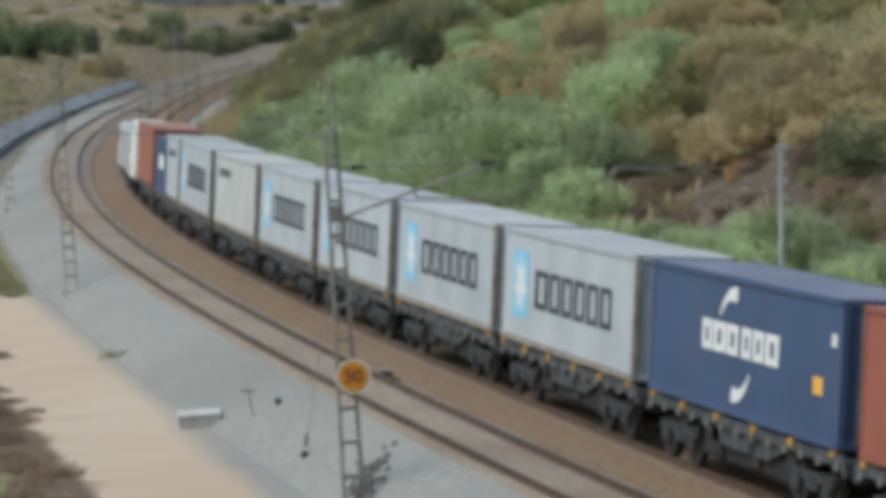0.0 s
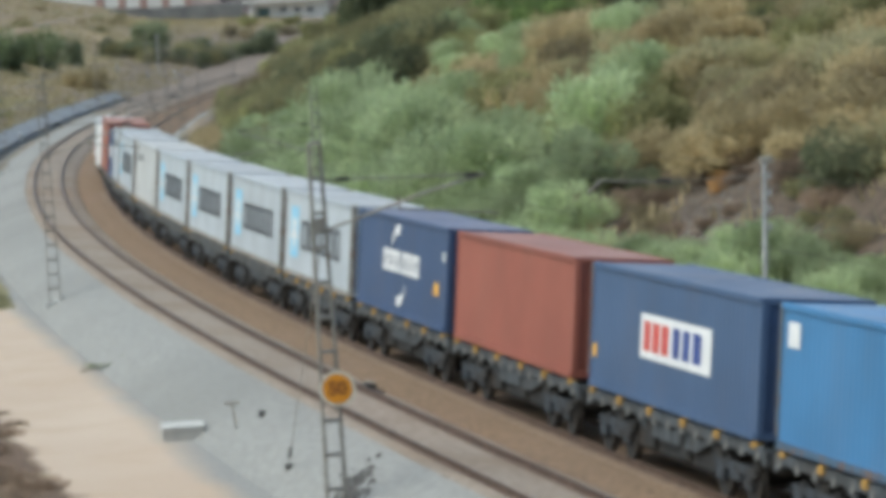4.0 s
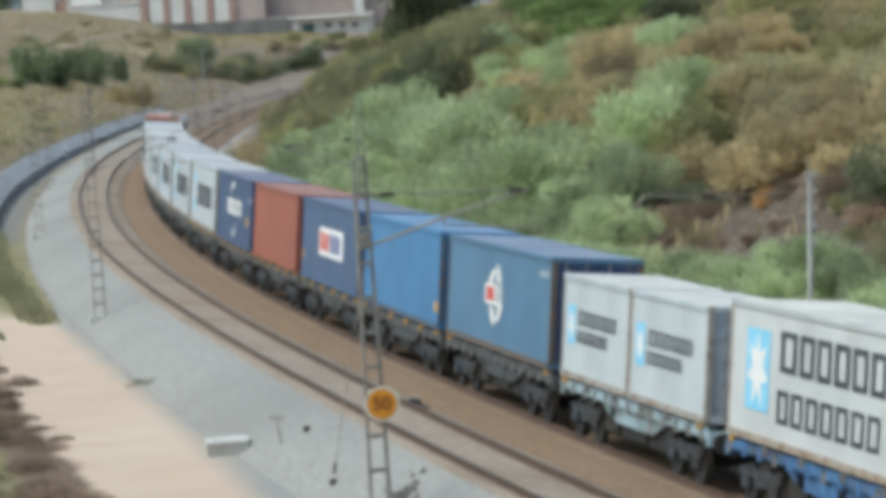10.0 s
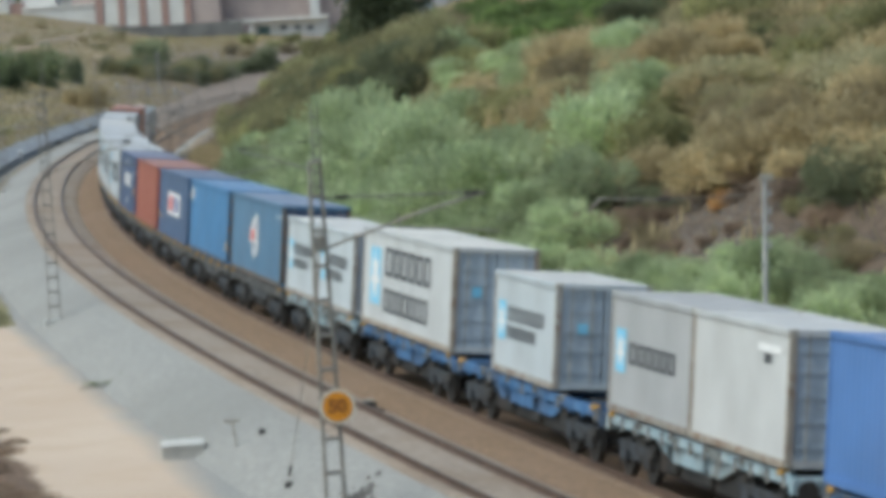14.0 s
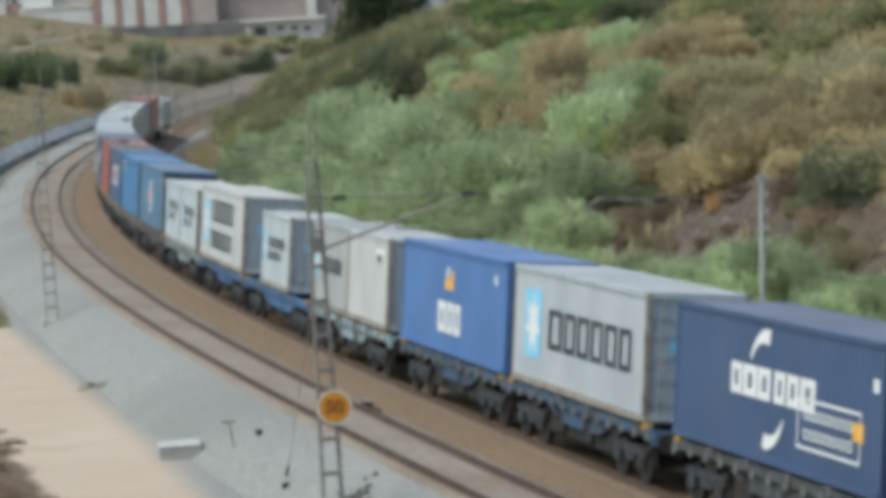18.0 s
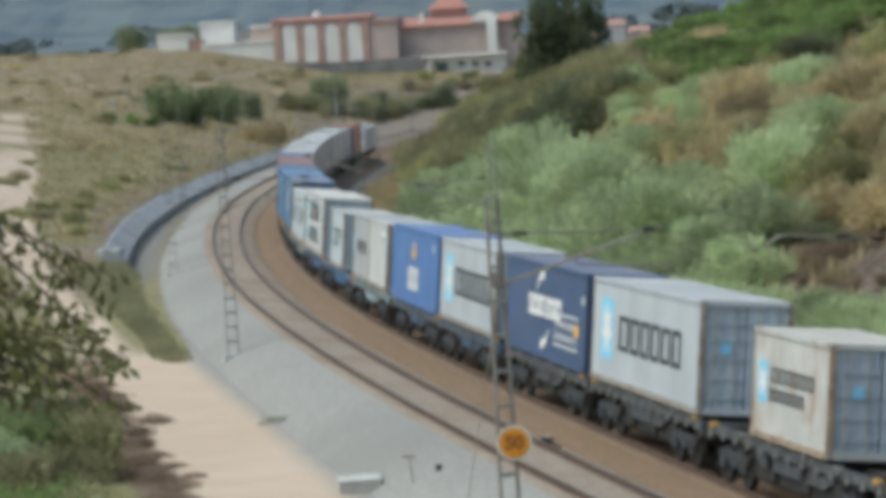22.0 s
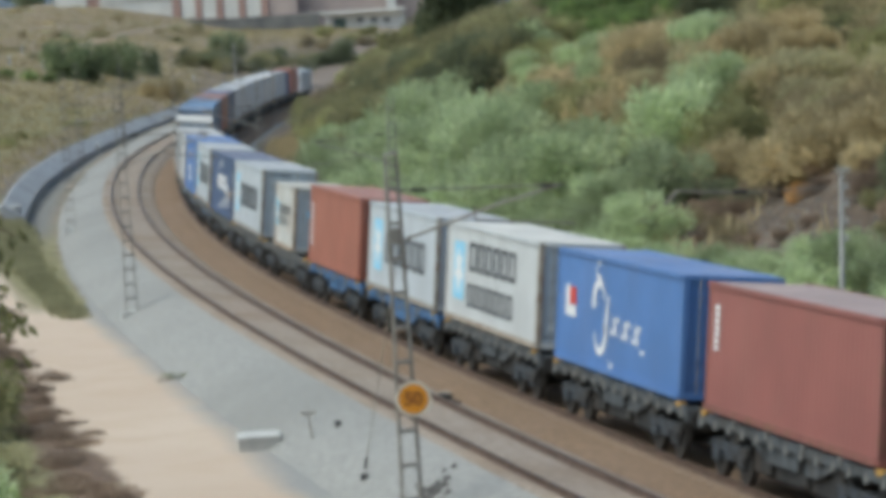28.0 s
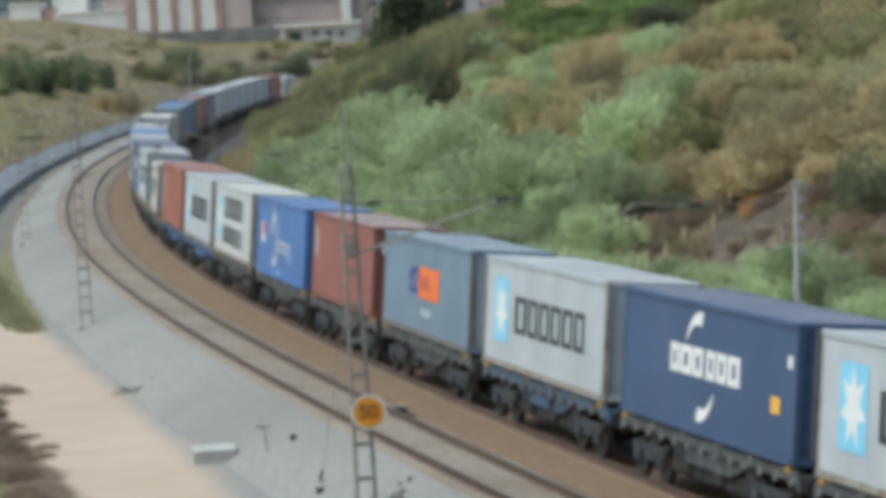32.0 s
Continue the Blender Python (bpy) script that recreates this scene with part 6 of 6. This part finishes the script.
# ---- the distance: a warehouse with arches, low white buildings, far hills ----
def make_building():
    pink, white, tile, glass = mat("pinkish_render", (0.40, 0.33, 0.31), (0.47, 0.39, 0.36), 0.9, 0, 0.3, 0.05), mat("white_render", (0.62, 0.61, 0.58), (0.72, 0.71, 0.68), 0.9, 0, 0.3, 0.05), mat("terracotta_tiles", (0.33, 0.16, 0.125), (0.42, 0.215, 0.17), 0.9, 0, 0.8, 0.2), mat("dim_openings", (0.10, 0.11, 0.12), (0.14, 0.15, 0.16), 0.4)
    brick = mat("pink_brick", (0.37, 0.24, 0.21), (0.44, 0.29, 0.25), 0.9, 0, 0.5, 0.05)
    D = 700.0

    def X(px):  # metres across at the building's distance
        return (px - 848) / 6101.16 * D

    def Z(px, py):
        return 11.024 + (136 - py - (px - 784) * 0.0625) / 6101.16 * D
    t = thing("warehouse", "pinkish warehouse with tall pale arches and terracotta roofs", "building", "", "", Matrix.Translation((0, D, 0)))

    def block(name, px0, px1, py0, py1, y0, y1, material, parent, label=""):
        pm = (px0 + px1) / 2
        return part(name, boxm(X(px0), X(px1), y0, y1, Z(pm, py1), Z(pm, py0)), material, parent, label)
    wall = block("wall", 292, 513, 86, 200, 0, 22, pink, t)
    wall2 = block("wall", 513, 728, 92, 190, 6, 30, pink, t)
    for px0, px1 in ((310, 334), (347, 371), (385, 410), (424, 450)):
        w = block("arch", px0, px1, 104, 160, -0.25, 0.1, white, wall, "tall pale arched panel")
        bm = bmesh.new()
        c, r, z = (X(px0) + X(px1)) / 2, (X(px1) - X(px0)) / 2, Z((px0 + px1) / 2, 104)
        tube(bm, (c, -0.262, z), (c, 0.1, z), r, None, 20)
        part("arch_head", bm, white, w)
    for px in (302, 340, 378, 417, 457):
        block("pilaster", px - 5, px + 5, 84, 160, -0.5, 0.0, brick, wall)
    block("frieze", 292, 470, 83, 90, -0.35, 0.0, brick, wall)
    block("annex_wall", 250, 292, 98, 170, 4, 18, pink, t)
    block("annex_roof", 248, 293, 94, 99, 3.5, 18.5, white, t)

    def roof(px0, px1, py, rise, y0, y1):
        bm = bmesh.new()
        z = Z((px0 + px1) / 2, py)
        vs = [bm.verts.new(p) for p in ((X(px0), y0, z), (X(px1), y0, z), (X(px1), y1, z + rise), (X(px0), y1, z + rise), (X(px0), y1, z - 0.4), (X(px1), y1, z - 0.4), (X(px0), y0, z - 0.4), (X(px1), y0, z - 0.4))]
        for f in ((0, 1, 2, 3), (6, 7, 1, 0), (4, 3, 2, 5), (6, 0, 3, 4), (7, 5, 2, 1)):
            bm.faces.new([vs[i] for i in f])
        part("roof", bm, tile, t)
    roof(288, 470, 83, 0.75, -0.6, 14)
    roof(470, 514, 86, 0.5, -0.5, 14)
    roof(512, 648, 94, 2.0, 5, 28)
    roof(688, 734, 84, 1.7, 5, 26)
    # pale curved gable between the roofs
    bm = bmesh.new()
    zc, xc, n = Z(668, 86), X(668), 12
    rim = [(xc + (X(692) - xc) * math.cos(math.pi * i / n), zc + 1.9 * math.sin(math.pi * i / n)) for i in range(n + 1)]
    fr, bk = [bm.verts.new((x, 4.4, z)) for x, z in rim], [bm.verts.new((x, 6.2, z)) for x, z in rim]
    bm.faces.new(fr)
    for i in range(n):
        bm.faces.new((fr[i], fr[i + 1], bk[i + 1], bk[i]))
    part("curved_gable", bm, white, t)
    block("tower", 566, 628, 62, 96, 24, 34, brick, t)
    bm = bmesh.new()
    z0, z1, xa, xb = Z(597, 63), Z(597, 37), X(558), X(636)
    vs = [bm.verts.new(p) for p in ((xa, 23, z0), (xb, 23, z0), (xb, 35, z0), (xa, 35, z0), (X(588), 28, z1), (X(606), 28, z1))]
    for f in ((0, 1, 5, 4), (1, 2, 5), (2, 3, 4, 5), (3, 0, 4), (3, 2, 1, 0)):
        bm.faces.new([vs[i] for i in f])
    part("hip_roof", bm, tile, t)
    block("lantern", 592, 603, 24, 40, 27, 29, brick, t)
    block("white_pillar", 671, 688, 84, 150, 2, 5, white, t)
    for px, w, py in ((365, 9, 69), (459, 6, 76), (553, 4, 72)):
        part("roof_vent", tubem((X(px), 12, Z(px, 92)), (X(px), 12, Z(px, py)), w / 6101.16 * D, w * 0.6 / 6101.16 * D, 10), white, t, "small white roof vent")
    low = thing("loading_hall", "low white loading hall with open bays", "building", "", "", Matrix.Translation((0, D - 12, 0)))
    block("roof_slab", 526, 706, 145, 150, -2, 8, white, low)
    block("wall", 575, 704, 150, 184, 0, 7, white, low)
    block("canopy_wall", 529, 575, 150, 158, 5, 7, white, low)
    block("door", 583, 603, 160, 178, -0.15, 0.1, mat("dark_green_door", (0.07, 0.12, 0.11), (0.1, 0.16, 0.15), 0.6), low, "dark green loading door")
    for px in (622, 646, 668):
        block("window", px, px + 11, 158, 166, -0.1, 0.1, glass, low)
    for px in (548, 571):
        block("column", px - 3, px + 3, 150, 182, -1.5, -0.5, white, low)
    dark = thing("boundary_wall", "long grey boundary wall before the warehouse", "wall", "", "", Matrix.Translation((0, D - 20, 0)))
    block("wall", 322, 560, 157, 190, 0, 1, mat("dark_grey_wall", (0.13, 0.13, 0.13), (0.2, 0.2, 0.19), 0.9, 0, 0.3), dark)
    for pxs, nm in (((86, 142, 111, 134), "white_shed"), ((155, 217, 89, 116), "white_shed"), ((165, 292, 126, 170), "white_shed"), ((200, 252, 108, 128), "white_shed")):
        s = thing(nm, "low white flat-roofed shed beside the warehouse", "building", "white sheds", "", Matrix.Translation((0, D + (8 if pxs[0] == 155 else 0 if pxs[0] != 200 else 24), 0)))
        b = block("wall", pxs[0], pxs[1], pxs[2], pxs[3] + 30, 0, 12, white, s)
        block("parapet", pxs[0] - 1, pxs[1] + 1, pxs[2] - 1.5, pxs[2] + 2.5, -0.3, 12.3, white, s)
        if pxs[0] == 165:
            block("bay", 246, 284, 157, 167, -0.1, 0.2, glass, b)
            block("brick_panel", 142, 165, 121, 150, 0.5, 6, brick, s, "brick-red side wall")


def make_hills():
    # distance haze is mixed into the hill colours as blue-grey
    far = mat("haze_blue_wooded_hills", (0.075, 0.105, 0.135), (0.125, 0.155, 0.175), 1.0, 0, 0.03, 0, (0.17, 0.19, 0.18), 0.012, 0, 0.6)
    rng = np.random.RandomState(5)
    for d, h0, amp, name in ((1500, 30, 12, 0), (2600, 92, 26, 1)):
        xs = np.linspace(-1800, 1800, 140)
        prof = h0 + amp * (np.sin(xs / 260 + d) * 0.5 + np.sin(xs / 97 + 2 * d) * 0.3 + np.sin(xs / 41) * 0.12)
        vs, fs = [], []
        for k, (f, dy) in enumerate(((0, -400), (0.45, -220), (0.8, -90), (1, 0), (0.7, 200))):
            for x, p in zip(xs, prof):
                vs.append((float(x), d + dy + 14 * math.sin(x / 60 + k), float(-2 + p * f * (1 + 0.06 * math.sin(x / 23 + k * 2)))))
        n = len(xs)
        for k in range(4):
            for i in range(n - 1):
                a = k * n + i
                fs.append((a, a + 1, a + n + 1, a + n))
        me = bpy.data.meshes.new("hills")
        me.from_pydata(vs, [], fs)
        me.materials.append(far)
        tagged(new("backdrop_hills", me), "distant wooded hills tinted with bluish haze", "hills", kind="structure")


def make_far_houses():
    white, tile = mat("far_pale_walls", (0.36, 0.35, 0.36), (0.47, 0.46, 0.46), 0.9), mat("far_red_tiles", (0.36, 0.22, 0.19), (0.44, 0.27, 0.23), 0.9)
    for x, y, z, w, h in ((-212, 2500, 68, 24, 5), (-190, 2510, 66, 20, 5), (-168, 2500, 68, 22, 5), (76, 900, 18, 9, 0.8), (84, 910, 19.5, 2.2, 1.4), (150, 2500, 70, 20, 5), (-300, 2480, 50, 18, 5), (40, 2490, 52, 14, 5), (8.5, 990, 13.5, 5, 3.2), (2.0, 960, 11, 4, 2.2), (15, 1000, 12, 6, 2.4)):
        t = thing("far_house", "small white house on the distant hillside", "house", "far houses", "", Matrix.Translation((x, y, z)))
        part("wall", boxm(-w / 2, w / 2, 0, 7, -5, h), white, t)
        bm = bmesh.new()
        vs = [bm.verts.new(p) for p in ((-w / 2 - 0.3, -0.4, h), (w / 2 + 0.3, -0.4, h), (w / 2 + 0.3, 7.4, h), (-w / 2 - 0.3, 7.4, h), (-w / 2, 3.5, h + 1.6), (w / 2, 3.5, h + 1.6))]
        for f in ((0, 1, 5, 4), (2, 3, 4, 5), (0, 4, 3), (1, 2, 5)):
            bm.faces.new([vs[i] for i in f])
        part("roof", bm, tile if w < 9 else white, t)


def hill_profile(x, d):
    h0, amp = (30, 12) if d == 1500 else (92, 26)
    return h0 + amp * (np.sin(x / 260 + d) * 0.5 + np.sin(x / 97 + 2 * d) * 0.3 + np.sin(x / 41) * 0.12)


def hill_z(x, y, d):
    return -3 + float(hill_profile(x, d)) * float(np.interp(y - d, (-400, -220, -90, 0), (0, 0.45, 0.8, 1)))


def make_far_wood():
    """Hedges and small woods on the distant plain and hills, far too many trees to count."""
    rng = np.random.RandomState(31)
    vs, fs = [], []
    for _ in range(330):
        d = rng.choice([0, 0, 0, 1500])
        y = rng.choice([850, 900, 985]) + rng.normal(0, 10) if d == 0 else d - rng.choice([330, 260, 170, 110, 60]) + rng.normal(0, 8)
        x = rng.uniform(-0.17, 0.17) * y
        base = 4.0 if d == 0 else hill_z(x, y, d)
        k = 1 + max(0, y - 860) / 700
        r, h = rng.uniform(3, 7) * k, rng.uniform(3, 6) * k ** 0.7
        n = len(vs)
        m = 90
        d = rng.normal(0, 1, (m, 3))
        d /= np.linalg.norm(d, axis=1)[:, None]
        for q in d:
            k = rng.uniform(0.6, 1.05)
            p = np.array([x + q[0] * r * k, y + q[1] * r * k, base + h * 0.5 + q[2] * h * 0.5 * k])
            s, w = rng.uniform(0.6, 1.3) * r * 0.17, rng.normal(0, 1, 3)
            w /= np.linalg.norm(w)
            v = np.cross(w, rng.normal(0, 1, 3))
            v /= np.linalg.norm(v)
            i = len(vs)
            vs += [(p + s * w).tolist(), (p + s * v).tolist(), (p - s * w).tolist(), (p - s * v).tolist()]
            fs.append((i, i + 1, i + 2, i + 3))
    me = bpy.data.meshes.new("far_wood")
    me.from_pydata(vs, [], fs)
    # the pale bluish leaf colour carries the haze of distance
    me.materials.append(leaf_material("haze_tinted_far_leaves", (0.15, 0.19, 0.185), (0.21, 0.245, 0.225), 0.1))
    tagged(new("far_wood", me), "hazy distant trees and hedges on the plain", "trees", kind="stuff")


make_far_wood()
make_building()
make_far_houses()
make_hills()
make_tracks()


# ---- motion ----
def motions():
    for ob, s, z, half in RIDES:
        walk(ob, [(t, ride_pose(s + run(t), z, half)) for t in range(33)])
    # wheels roll on the rails; all wheelsets of one end turn alike
    for y, sets in WHEELSETS.items():
        walk(sets[0], [(i / 30, Matrix.Translation((0, y, 0.46)) @ Matrix.Rotation(-(run(i / 30) / 0.46) % (2 * math.pi), 4, "X")) for i in range(961)])
        keys = sets[0].animation_data
        for ob in sets[1:]:
            ob.rotation_mode = "QUATERNION"
            ob.animation_data_create()
            ob.animation_data.action, ob.animation_data.action_slot = keys.action, keys.action_slot


motions()
